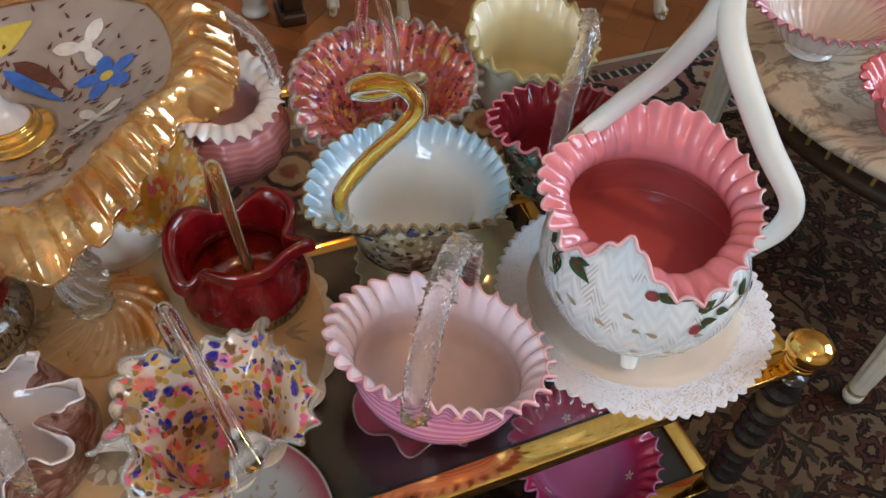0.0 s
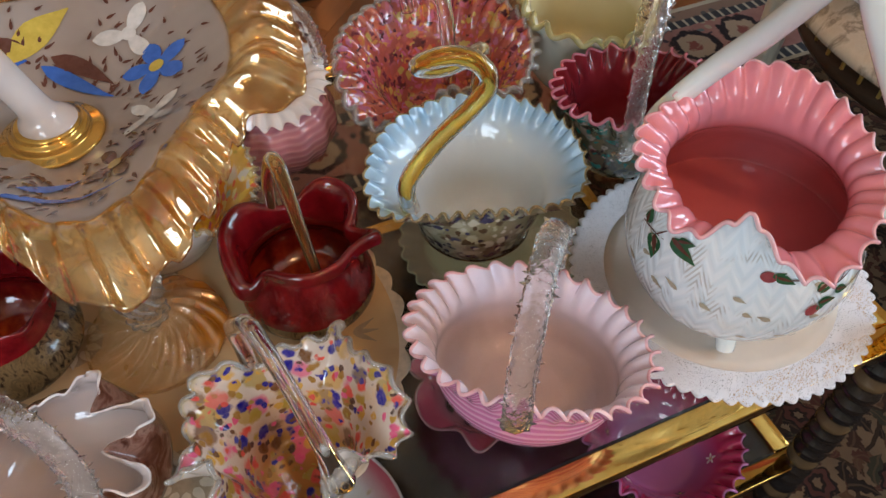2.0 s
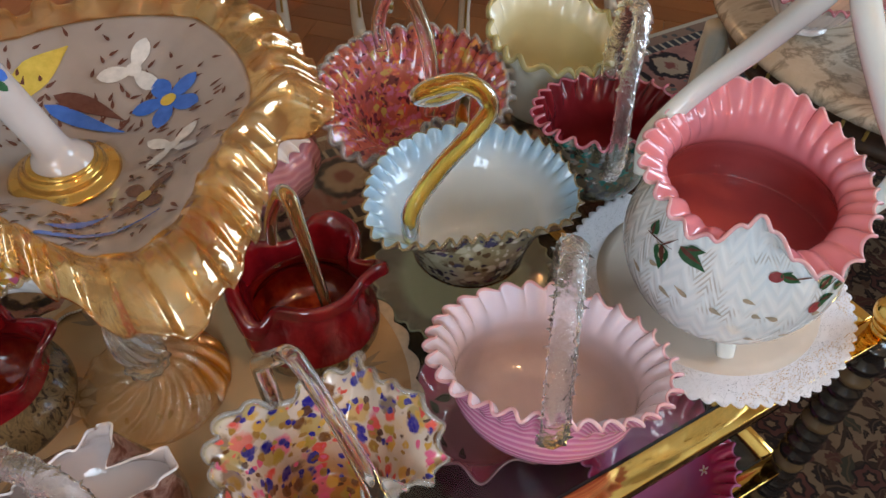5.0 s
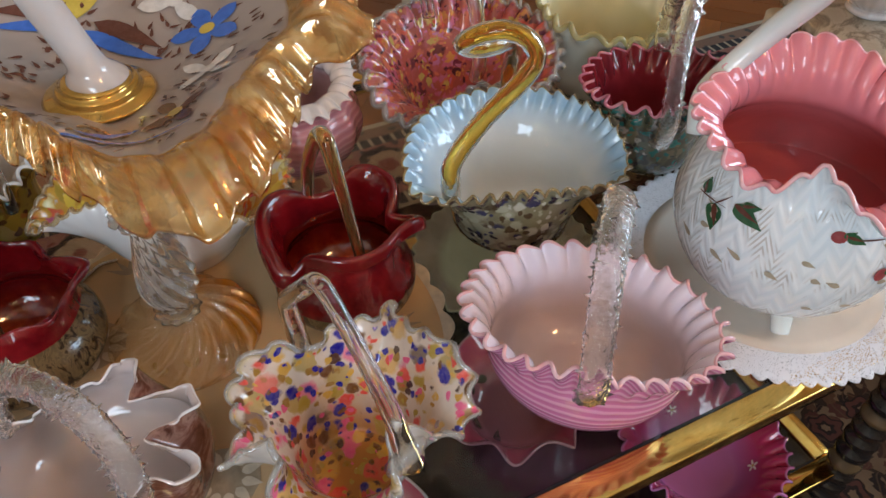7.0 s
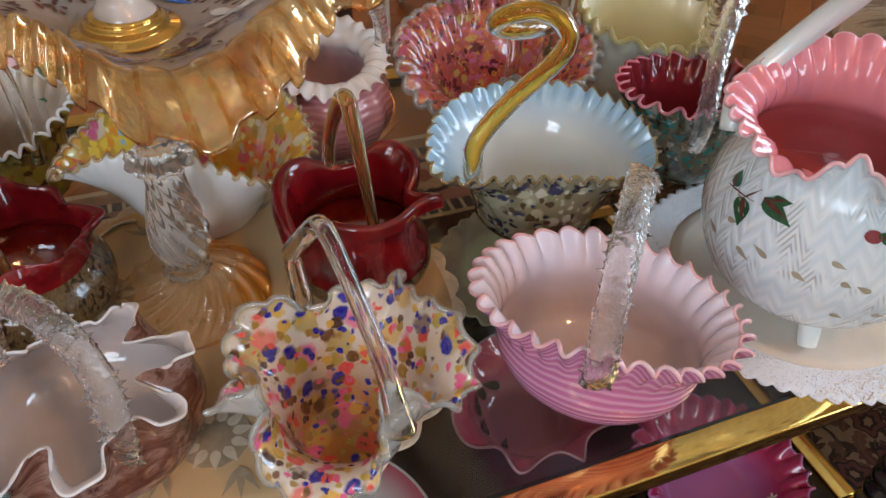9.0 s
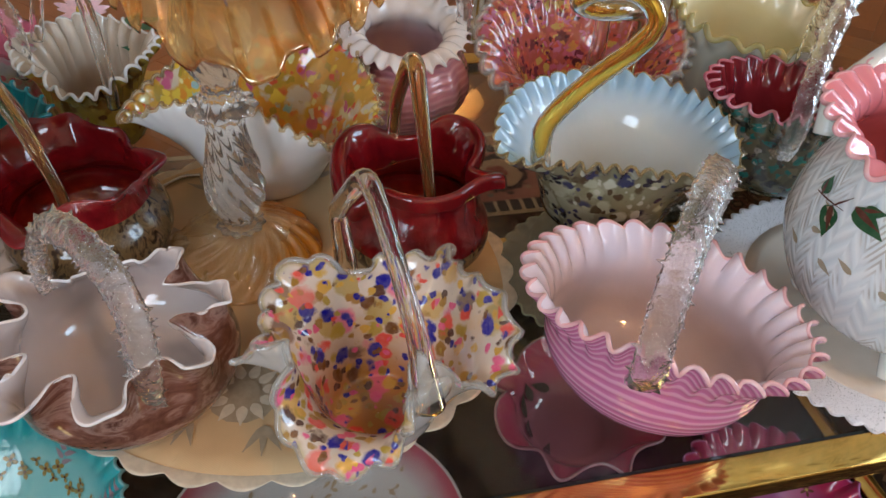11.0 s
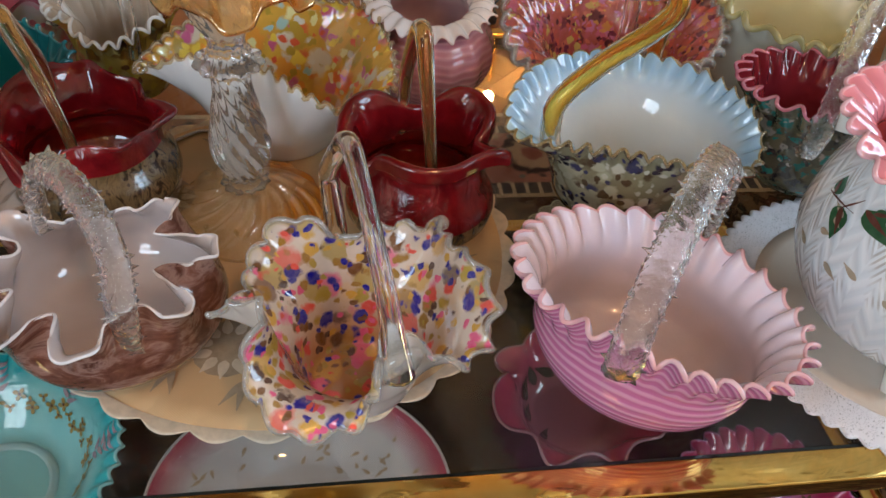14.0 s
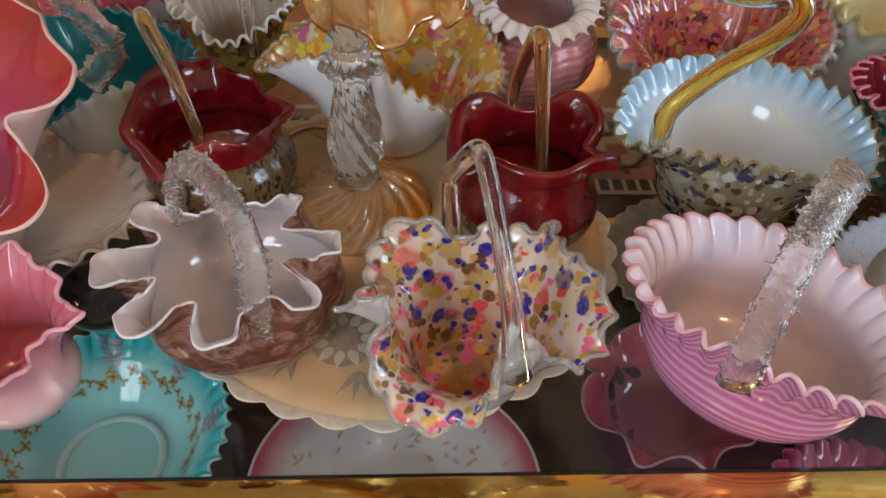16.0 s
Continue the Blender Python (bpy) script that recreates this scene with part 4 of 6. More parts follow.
    part("trumpet", grid_mesh(np.concatenate([tg, (tg - normals(tg) * 0.002)[::-1][:40]], 0)), white, ob, "white glass trumpet painted with blue flowers")
    for ang, v, sz in ((300, 0.42, 0.011), (255, 0.50, 0.010), (320, 0.56, 0.012), (230, 0.60, 0.010)):
        flower(ob, on_grid(tg, ang, v), 0, 0, sz, 0.7, BLUE, YELLOW, 5, ang)
    for ang, v in ((270, 0.40), (300, 0.34), (245, 0.46)):
        part("painted_leaf", petal(bmesh.new(), on_grid(tg, ang, v), 0, 0, 100, 0.014, 0.005), GREEN, ob)
    base = on_grid(vessel_grid([(0.012, 0.030), (0.024, 0.026), (0.044, 0.014), (0.060, 0.004), (0.064, 0.0)], 180, 16), 290, 0.6, 0.0015)
    for k in range(9):
        part("gilt_leaf", petal(bmesh.new(), base, -0.05 + 0.013 * k, 0.004 * math.sin(k * 2), 60 + 70 * (k % 2), 0.009, 0.004), GILT, ob)


dish()


def vase_roses():
    ob = bpy.data.objects["footed_basket"]
    g = vessel_grid([(0.030, 0.022), (0.055, 0.024), (0.080, 0.045), (0.096, 0.085), (0.093, 0.120), (0.080, 0.150), (0.0715, 0.166), (0.075, 0.181), (0.093, 0.192)], 320, 60)
    lean = smooth(np.linspace(0, 1, 60), 0.5, 1.0)[:, None]
    g[:, :, 0] -= 0.020 * lean
    g[:, :, 1] -= 0.005 * lean

    def sprig(u, v, items):
        s = on_grid(g, u, v, 0.0013)
        for kind, x, y, ang, size in items:
            if kind == "leaf":
                part("painted_leaf", petal(bmesh.new(), s, x, y, ang, size, size * 0.62), GREEN, ob)
                part("painted_leaf", petal(bmesh.new(), on_grid(g, u, v, 0.0019), x, y, ang + 9, size * 0.8, size * 0.2), BROWN, ob)
            elif kind == "bud":
                part("painted_rosebud", dot(bmesh.new(), s, x, y, size), ROSE_E, ob)
                part("painted_leaf", petal(bmesh.new(), s, x + size * 0.5, y, 25, size * 1.8, size), GREEN, ob)
            else:
                part("painted_twig", petal(bmesh.new(), s, x, y, ang, size, 0.0016), BROWN, ob)
    sprig(178, 0.64, [("leaf", 0.0, 0.008, -75, 0.026), ("twig", -0.02, 0.006, 10, 0.03), ("twig", 0.0, 0.008, 60, 0.02), ("leaf", -0.014, 0.008, 100, 0.018)])
    sprig(193, 0.70, [("leaf", -0.008, 0.006, -25, 0.028), ("leaf", -0.002, 0.008, 25, 0.016)])
    sprig(240, 0.73, [("bud", 0.0, 0.0, 0, 0.0062), ("leaf", 0.006, 0.001, -35, 0.016), ("twig", 0.012, -0.003, -8, 0.034)])
    sprig(266, 0.61, [("leaf", -0.002, 0.010, 20, 0.021), ("leaf", 0.016, 0.004, -30, 0.016), ("bud", -0.004, -0.012, 0, 0.0062), ("leaf", 0.0, -0.004, -10, 0.017), ("twig", 0.0, 0.006, 12, 0.05), ("twig", 0.02, 0.01, 40, 0.03)])
    sprig(300, 0.60, [("leaf", -0.01, 0.006, 30, 0.02), ("twig", -0.03, 0.0, 5, 0.06), ("leaf", 0.012, -0.006, -20, 0.018)])
    rng = random.Random(3)
    for k in range(22):
        s = on_grid(g, rng.uniform(170, 300), rng.uniform(0.28, 0.74), 0.0012)
        part("faded_leaf", petal(bmesh.new(), s, 0, 0, rng.choice([20, 160, -20]), rng.uniform(0.008, 0.014), 0.005), paint("worn_gilt_brown", (0.40, 0.33, 0.24)) if k == 0 else bpy.data.materials["worn_gilt_brown"], ob)


vase_roses()


# ---- doilies ----
def linen(name, c):
    m = Mat(name, rough=0.9)
    w = m.math("MULTIPLY", m.math("SINE", m.math("MULTIPLY", m.axis(m.coord(), 0), 3600.0)), m.math("SINE", m.math("MULTIPLY", m.axis(m.coord(), 1), 3600.0)))
    m.put("color", m.ramp(m.noise(22, 5.0), [(0.3, c), (0.8, tuple(k * 0.88 for k in c))]))
    m.bump(m.math("ADD", m.math("MULTIPLY", w, 0.08), m.math("MULTIPLY", m.noise(40, 3.0), 1.2)), 0.35, 0.0012)
    return m.m


LINEN, CREAM_LINEN = linen("white_linen", (0.70, 0.60, 0.50)), linen("cream_linen", (0.66, 0.45, 0.24))


def lace():
    m = Mat("cotton_lace", color=(0.84, 0.82, 0.84), rough=0.9)
    v = m.voronoi(520, feature="DISTANCE_TO_EDGE").outputs["Distance"]
    big = m.ramp(m.noise(60, 2.0), [(0.56, (0, 0, 0)), (0.64, (1, 1, 1))])
    hole = m.ramp(v, [(0.20, (1, 1, 1)), (0.26, (0, 0, 0))])
    m.put("alpha", m.math("MAXIMUM", hole, big))
    m.bump(v, 0.5, 0.001)
    return m.m


def round_cloth(r0, r1, n, lobes, depth, z, seed=0, oval=(1, 1)):
    """A ring or disc of cloth with a scalloped edge, lying flat with slight waves."""
    rng = np.random.RandomState(seed)
    a = np.linspace(0, 2 * np.pi, n, endpoint=False)
    rows = []
    wave = sum(np.sin(k * a + rng.rand() * 6) for k in (3, 5, 7, 11)) / 4
    for i, t in enumerate(np.linspace(0, 1, 10)):
        r = r0 + (r1 - r0) * t + depth * t ** 3 * np.abs(np.sin(a * lobes / 2))
        rows.append(np.stack([r * np.cos(a) * oval[0], r * np.sin(a) * oval[1], np.full(n, z) + 0.0006 * t * (wave + 1)], 1))
    top = np.array(rows)
    low = top.copy()
    low[:, :, 2] -= 0.0009
    return grid_mesh(np.concatenate([top, low[::-1], top[:1]], 0), flip=True)


lace_doily = thing("lace_doily", (0.387, 0.373, GLASS_Z), "round white linen doily edged with cotton lace", "doily")
part("linen_centre", round_cloth(0.001, 0.112, 240, 60, 0.0, 0.0012, 1), LINEN, lace_doily)
part("lace_edge", round_cloth(0.1116, 0.142, 720, 66, 0.0050, 0.0012, 2), lace(), lace_doily, "openwork cotton lace edge")
cut_doily = thing("cutwork_doily", (-0.105, 0.482, GLASS_Z), "large scalloped cream linen doily with embroidered leaves", "doily")
part("linen", round_cloth(0.001, 0.186, 480, 34, 0.007, 0.0012, 4, (1.0, 0.98)), CREAM_LINEN, cut_doily)
part("stitched_edge", round_cloth(0.1835, 0.188, 480, 34, 0.007, 0.0019, 4, (1.0, 0.98)), paint("beige_thread", (0.58, 0.50, 0.38), 0.8), cut_doily, "stitched beige edge")
THREAD = paint("grey_brown_thread", (0.34, 0.26, 0.17), 0.8)
for k in range(17):
    t = 360 / 17 * k + 8
    for lay, d in enumerate((-32, 0, 32)):
        x, y = 0.142 * math.cos(radians(t)), 0.142 * math.sin(radians(t))
        part("embroidered_leaf", petal(bmesh.new(), lambda a, b: np.array([a, b, 0.0021 + 0.0003 * lay]), x, y, t + d, 0.024, 0.0055), THREAD, cut_doily)
for t in (254, 205, 330, 40, 100, 150):
    x, y = 0.115 * math.cos(radians(t)), 0.115 * math.sin(radians(t))
    part("stitched_ground", dot(bmesh.new(), lambda a, b: np.array([a, b, 0.0025]), x, y, 0.026), THREAD, cut_doily)
    bm = bmesh.new()
    for k in range(11):
        petal(bm, lambda a, b: np.array([a, b, 0.0029]), x + 0.012 * math.cos(k * 0.571), y + 0.012 * math.sin(k * 0.571), math.degrees(k * 0.571), 0.016, 0.008)
    part("embroidered_flower", bm, paint("beige_thread", (0.58, 0.50, 0.38), 0.8) if t == 254 else bpy.data.materials["beige_thread"], cut_doily)
    part("flower_heart", dot(bmesh.new(), lambda a, b: np.array([a, b, 0.0033]), x, y, 0.011), THREAD, cut_doily)


# ---- the back row ----
def basket(name, at, label, profile, outer, inner, rim, ruffle, folds=(), oval=(1, 1), turn=0.0, seed=0, wobble=0.3, thick=0.0028, handle=None, hr=0.007, hm=None, bead=1.0, ribs=(0, 0), sharp=0.0, z=None, category="glass basket", spikes=0.0, flatten=1.0, group="", lip=None):
    ob = thing(name, (*at, ON if z is None else z), label, category, group)
    if lip:
        g = loop_grid(profile, lip, 360, 44, 0.45, ruffle[:3], ruffle[3], 0.0, seed)
    else:
        g = vessel_grid(profile, 300, 42, ruffle, oval=oval, oval_foot=(1, 1), turn=turn, folds=folds, seed=seed, wobble=wobble, ribs=ribs, sharp=sharp)
    vessel(ob, g, outer, inner, rim, thick, bead=bead)
    if handle:
        part("handle", tube(handle, hr, 110, 16, flatten, 0.05 if spikes else 0.02, seed, spikes), hm or CLEAR, ob)
    return ob, g


confetti = [(0.72, 0.10, 0.05), (0.85, 0.62, 0.08), (0.80, 0.30, 0.04), (0.35, 0.58, 0.55), (0.70, 0.66, 0.55), (0.45, 0.30, 0.04), (0.60, 0.12, 0.25), (0.80, 0.74, 0.35)]
basket("oval_dish", (-0.105, 0.630), "white milk glass folded dish with bright spatter lining", [(0.030, 0), (0.046, 0.004), (0.062, 0.030), (0.082, 0.065), (0.108, 0.088)],
       opal("milk_glass", (0.74, 0.72, 0.70), (0.80, 0.78, 0.76), 14.0), spatter("bright_spatter_glass", (0.74, 0.40, 0.06), confetti, 70.0, 0.98, warp=0.035), thin_glass("pale_gold_edge", (0.90, 0.76, 0.52), 0.2, 60.0, 0.03, 0.2),
       (50, 0.0020, 0.0030, 0.72), seed=41, bead=1.4, category="glass dish",
       lip=[(150, 0.085, 0.100), (175, 0.100, 0.095), (194, 0.119, 0.088), (204, 0.092, 0.104), (228, 0.066, 0.113), (262, 0.066, 0.112), (284, 0.087, 0.102), (300, 0.105, 0.087), (318, 0.106, 0.076), (340, 0.107, 0.080), (9, 0.102, 0.090), (35, 0.106, 0.096), (55, 0.094, 0.102), (90, 0.078, 0.108), (125, 0.078, 0.106)])

PINK_RIB = Mat("pink_ribbed_glass", rough=0.08, coat=0.35)
uvr = PINK_RIB.math("SINE", PINK_RIB.math("MULTIPLY", PINK_RIB.math("ADD", PINK_RIB.axis(PINK_RIB.coord("UV"), 1), PINK_RIB.math("MULTIPLY", PINK_RIB.noise(10, 2.0), 0.06)), 130.0))
PINK_RIB.put("color", PINK_RIB.ramp(PINK_RIB.math("MULTIPLY_ADD", uvr, 0.5, 0.5), [(0.2, (0.52, 0.20, 0.23)), (0.9, (0.60, 0.27, 0.29))]))
PINK_RIB.bump(uvr, 0.3, 0.001)
basket("rose_bowl", (0.038, 0.712), "pink swirl ribbed glass basket with a white crimped collar", [(0.028, 0), (0.042, 0.003), (0.062, 0.028), (0.068, 0.055), (0.058, 0.078), (0.042, 0.090), (0.041, 0.098), (0.050, 0.103), (0.063, 0.099)],
       PINK_RIB.m, rimmed("pink_throat_lining", (0.70, 0.46, 0.47), (0.80, 0.74, 0.72), 0.74, 0.08, 14.0), opal("blush_white_edge", (0.80, 0.66, 0.62), (0.84, 0.72, 0.68)), (26, 0.0030, 0.0026, 0.84),
       [(270, 50, 0.002, -0.008, 0.6), (80, 60, 0.010, 0.014, 0.6)], (1, 1), 0, 43, 0.2, thick=0.0018, ribs=(14, 0.02),
       handle=[(-0.058, -0.01, 0.085), (-0.060, -0.005, 0.12), (-0.045, 0.0, 0.17), (0.0, 0.005, 0.205), (0.045, 0.0, 0.17), (0.06, 0.0, 0.12), (0.056, 0.0, 0.085)], hr=0.0075, hm=CRACKLE, spikes=0.04)

fruit = [(0.52, 0.08, 0.05), (0.50, 0.11, 0.18), (0.55, 0.22, 0.05), (0.50, 0.34, 0.08), (0.06, 0.015, 0.02), (0.46, 0.14, 0.24), (0.56, 0.14, 0.08), (0.14, 0.02, 0.04)]
basket("pink_spatter_basket", (0.226, 0.700), "pink and orange spatter glass basket with clear crimped edge", [(0.034, 0), (0.046, 0.003), (0.058, 0.026), (0.074, 0.060), (0.096, 0.090), (0.112, 0.100)],
       opal("pinkish_white_casing", (0.60, 0.42, 0.40), (0.68, 0.52, 0.49), 18.0), spatter("pink_spatter_glass", (0.42, 0.09, 0.065), fruit, 118.0, 0.85, warp=0.03), CLEAR_EDGE, (34, 0.0040, 0.0045, 0.58),
       [(90, 55, 0.000, 0.004, 0.4), (262, 20, -0.040, -0.012, 0.4), (220, 24, 0.010, -0.024, 0.4), (305, 26, 0.004, -0.018, 0.4), (195, 22, 0.004, -0.012, 0.5), (345, 25, 0.0, -0.006, 0.5)], (1.0, 0.88), 12, 47, 0.4, bead=2.0,
       handle=[(-0.006, -0.044, 0.085), (-0.006, -0.048, 0.115), (-0.006, -0.030, 0.17), (-0.006, 0.012, 0.20), (-0.006, 0.052, 0.18), (-0.006, 0.078, 0.13), (-0.006, 0.07, 0.10)], hr=0.008, spikes=0.0)
basket("cream_basket", (0.418, 0.705), "cream lined glass basket with yellow-green clear folded edge", [(0.036, 0), (0.050, 0.003), (0.064, 0.024), (0.066, 0.050), (0.070, 0.082), (0.082, 0.104)],
       opal("cream_white_casing", (0.66, 0.62, 0.50), (0.76, 0.72, 0.60), 16.0), rimmed("custard_lining", (0.68, 0.58, 0.32), (0.82, 0.76, 0.56), 0.86, 0.08, 24.0), thin_glass("pale_olive_edge", (0.84, 0.76, 0.40), 0.2, 60.0, 0.03, 0.3),
       (19, 0.0034, 0.0044, 0.74), [(90, 60, 0.0, 0.030, 0.35), (262, 24, -0.012, -0.010, 0.5), (240, 12, 0.006, 0.004, 0.6), (290, 14, 0.004, -0.004, 0.6)], (0.98, 1.05), -20, 49, 0.8, bead=2.0)
MAROON_OUT = spatter("green_and_brown_mottled_glass", (0.11, 0.10, 0.055), [(0.03, 0.025, 0.02), (0.16, 0.13, 0.07), (0.02, 0.20, 0.16), (0.09, 0.07, 0.04), (0.36, 0.30, 0.24), (0.015, 0.14, 0.115), (0.06, 0.05, 0.03)], 110.0, 0.95, warp=0.03)
basket("maroon_basket", (0.385, 0.560), "mottled green and brown glass basket with maroon lining and clear handle", [(0.032, 0), (0.044, 0.003), (0.056, 0.022), (0.060, 0.050), (0.064, 0.078), (0.074, 0.100)],
       MAROON_OUT, opal("maroon_lining", (0.13, 0.008, 0.012), (0.22, 0.018, 0.024), 20.0), opal("raspberry_edge", (0.46, 0.10, 0.15), (0.58, 0.20, 0.24)), (24, 0.0048, 0.0036, 0.66),
       [(240, 40, 0.004, 0.004, 0.5), (60, 60, 0.006, -0.012, 0.5)], (1.12, 0.92), 0, 53, 0.5, sharp=0.25,
       handle=[(-0.050, -0.070, 0.075), (-0.052, -0.076, 0.105), (-0.034, -0.05, 0.165), (0.0, -0.015, 0.215), (0.03, 0.03, 0.20), (0.05, 0.06, 0.13), (0.045, 0.055, 0.09)], hr=0.0095, hm=CRACKLE, spikes=0.06, flatten=0.6)
basket("fan_basket", (-0.262, 0.722), "yellow spatter glass basket with white ruffled top and clear handle", [(0.028, 0), (0.038, 0.003), (0.046, 0.026), (0.044, 0.055), (0.048, 0.078), (0.058, 0.090)],
       spatter("yellow_spatter_glass", (0.60, 0.42, 0.08), [(0.60, 0.42, 0.06), (0.30, 0.14, 0.02), (0.62, 0.22, 0.05), (0.66, 0.55, 0.20), (0.14, 0.05, 0.02)], 70.0, 0.9, warp=0.03), opal("buff_white_lining", (0.52, 0.38, 0.26), (0.68, 0.58, 0.48), 40.0, stretch=(1, 1, 0.2)),
       opal("white_edge_glass", (0.80, 0.76, 0.72), (0.84, 0.80, 0.76)), (26, 0.0034, 0.0034, 0.5), [(270, 40, 0.006, -0.016, 0.5), (90, 50, 0, 0.012, 0.5), (20, 20, 0.012, 0.0, 0.5), (160, 20, 0.012, 0.0, 0.5), (230, 14, -0.010, 0.004, 0.5)], (1.0, 0.9), 0, 59, 0.8,
       handle=[(0.022, -0.042, 0.055), (0.024, -0.046, 0.09), (0.016, -0.02, 0.14), (0.0, 0.01, 0.165), (-0.03, 0.03, 0.14), (-0.045, 0.03, 0.09)], hr=0.006)
TEAL = Mat("teal_glass", rough=0.09, coat=0.5)
TEAL.put("color", TEAL.ramp(TEAL.noise(16, 3.0), [(0.3, (0.008, 0.17, 0.20)), (0.7, (0.02, 0.26, 0.29))]))
TEAL = TEAL.m
basket("teal_basket", (-0.365, 0.620), "teal glass basket with crimped edge and pale outside", [(0.030, 0), (0.042, 0.003), (0.056, 0.030), (0.066, 0.060), (0.084, 0.080)],
       opal("pale_teal_casing", (0.42, 0.52, 0.50), (0.55, 0.62, 0.60), 16.0), TEAL, TEAL, (34, 0.0028, 0.0026, 0.55), seed=61,
       lip=[(13, 0.086, 0.080), (45, 0.070, 0.092), (75, 0.062, 0.098), (120, 0.078, 0.096), (160, 0.088, 0.080), (200, 0.085, 0.062), (232, 0.086, 0.052), (255, 0.070, 0.072), (272, 0.064, 0.083), (300, 0.054, 0.086), (333, 0.060, 0.083)])
PINKG = rimmed("pink_flame_lining", (0.50, 0.09, 0.16), (0.44, 0.028, 0.022), 0.72, 0.16, 24.0)
basket("pink_ruffled_basket", (-0.460, 0.460), "large pink glass basket with a deep folded edge and red lining", [(0.040, 0), (0.056, 0.003), (0.072, 0.030), (0.080, 0.065), (0.092, 0.100), (0.115, 0.126)],
       opal("pale_peach_casing", (0.78, 0.50, 0.44), (0.84, 0.60, 0.54), 18.0), PINKG, opal("peach_edge", (0.80, 0.50, 0.42), (0.84, 0.60, 0.52)), (13, 0.002, 0.002, 0.6), seed=67,
       lip=[(69, 0.150, 0.148), (40, 0.134, 0.146), (14, 0.138, 0.140), (4, 0.112, 0.136), (357, 0.098, 0.134), (348, 0.118, 0.126), (337, 0.142, 0.112), (326, 0.152, 0.108), (314, 0.120, 0.112), (300, 0.104, 0.120), (278, 0.128, 0.116), (256, 0.128, 0.120), (238, 0.100, 0.130),
            (214, 0.130, 0.122), (190, 0.138, 0.130), (165, 0.102, 0.136), (138, 0.138, 0.142), (104, 0.122, 0.142)][::-1],
       handle=[(0.116, 0.088, 0.105), (0.134, 0.098, 0.124), (0.135, 0.093, 0.150), (0.112, 0.078, 0.188), (0.050, 0.040, 0.255), (-0.030, -0.020, 0.262), (-0.092, -0.060, 0.190), (-0.104, -0.066, 0.120)], hr=0.011, hm=CRACKLE, spikes=0.06, flatten=0.7)
basket("small_spatter_basket", (-0.365, 0.770), "small pink and white spatter glass basket with clear handle", [(0.026, 0), (0.036, 0.003), (0.046, 0.028), (0.046, 0.060), (0.058, 0.085)],
       spatter("pink_white_spatter_glass", (0.78, 0.70, 0.68), [(0.70, 0.14, 0.24), (0.78, 0.36, 0.44), (0.80, 0.76, 0.74), (0.55, 0.10, 0.16)], 75.0, 0.8), opal("rose_lining", (0.60, 0.14, 0.22), (0.70, 0.26, 0.34)), CLEAR, (12, 0.005, 0.004, 0.55), (), (1, 1), 0, 71, 0.5,
       handle=[(0.04, -0.03, 0.06), (0.046, -0.034, 0.10), (0.03, -0.02, 0.16), (0.0, 0.0, 0.18), (-0.03, 0.02, 0.16), (-0.046, 0.034, 0.1), (-0.04, 0.03, 0.06)], hr=0.008, hm=CRACKLE, spikes=0.05)
basket("tulip_vase", (-0.350, 0.326), "small rose pink tulip vase with a round white body", [(0.018, 0), (0.030, 0.003), (0.040, 0.022), (0.034, 0.044), (0.034, 0.062), (0.052, 0.080)],
       rimmed("pink_to_white_glass", (0.68, 0.50, 0.48), (0.66, 0.20, 0.26), 0.6, 0.2), opal("coral_pink_lining", (0.56, 0.12, 0.16), (0.68, 0.22, 0.28)), opal("pink_tulip_edge", (0.72, 0.30, 0.34), (0.78, 0.40, 0.42)), (20, 0.0012, 0.001, 0.5), seed=73, category="vase",
       lip=[(353, 0.066, 0.090), (16, 0.046, 0.086), (34, 0.048, 0.092), (58, 0.044, 0.090), (90, 0.056, 0.092), (120, 0.044, 0.088), (150, 0.058, 0.092), (190, 0.050, 0.086), (225, 0.060, 0.088), (258, 0.044, 0.080), (285, 0.054, 0.080), (312, 0.054, 0.078), (332, 0.040, 0.080)])
PRESSED = thin_glass("pale_pressed_glass", (0.92, 0.82, 0.72), 1.0, 55.0, 0.05, 0.62)
basket("crystal_dish", (-0.388, 0.502), "shallow clear pressed glass dish with a fringed edge", [(0.030, 0), (0.044, 0.002), (0.064, 0.009), (0.082, 0.020)], PRESSED, PRESSED, PRESSED, (22, 0.004, 0.003, 0.6), (), (1, 1), 0, 79, 0.6, category="glass dish")

daisy = thing("artificial_flower", (-0.250, 0.802, GLASS_Z), "pale pink artificial daisy with green leaves in a clear stem vase", "flower")
part("stem_vase", lathe([(0.0, 0.001), (0.022, 0.001), (0.020, 0.005), (0.009, 0.010), (0.011, 0.03), (0.013, 0.052), (0.0115, 0.052), (0.009, 0.03), (0.004, 0.012), (0.0, 0.011)], 32), CLEAR, daisy)
part("stem", tube([(0, 0, 0.014), (-0.006, -0.002, 0.06), (-0.020, -0.006, 0.098)], 0.002, 20, 8), GREEN, daisy)
PINK_FABRIC, LEAF_FABRIC = paint("pink_fabric", (0.78, 0.50, 0.54), 0.8), paint("green_fabric_leaf", (0.02, 0.13, 0.06), 0.5)
for k in range(18):
    a = k * 20 + 4 * (k % 3)
    part("petal", petal(bmesh.new(), lambda x, y: np.array([-0.020 + x, -0.008 + y * 0.7, 0.100 + y * 0.7 + 4 * (x * x + y * y)]), 0, 0, a, 0.026 - 0.003 * (k % 2), 0.0062, tip=1.2, blunt=0.6), PINK_FABRIC, daisy)
heart = bmesh.new()
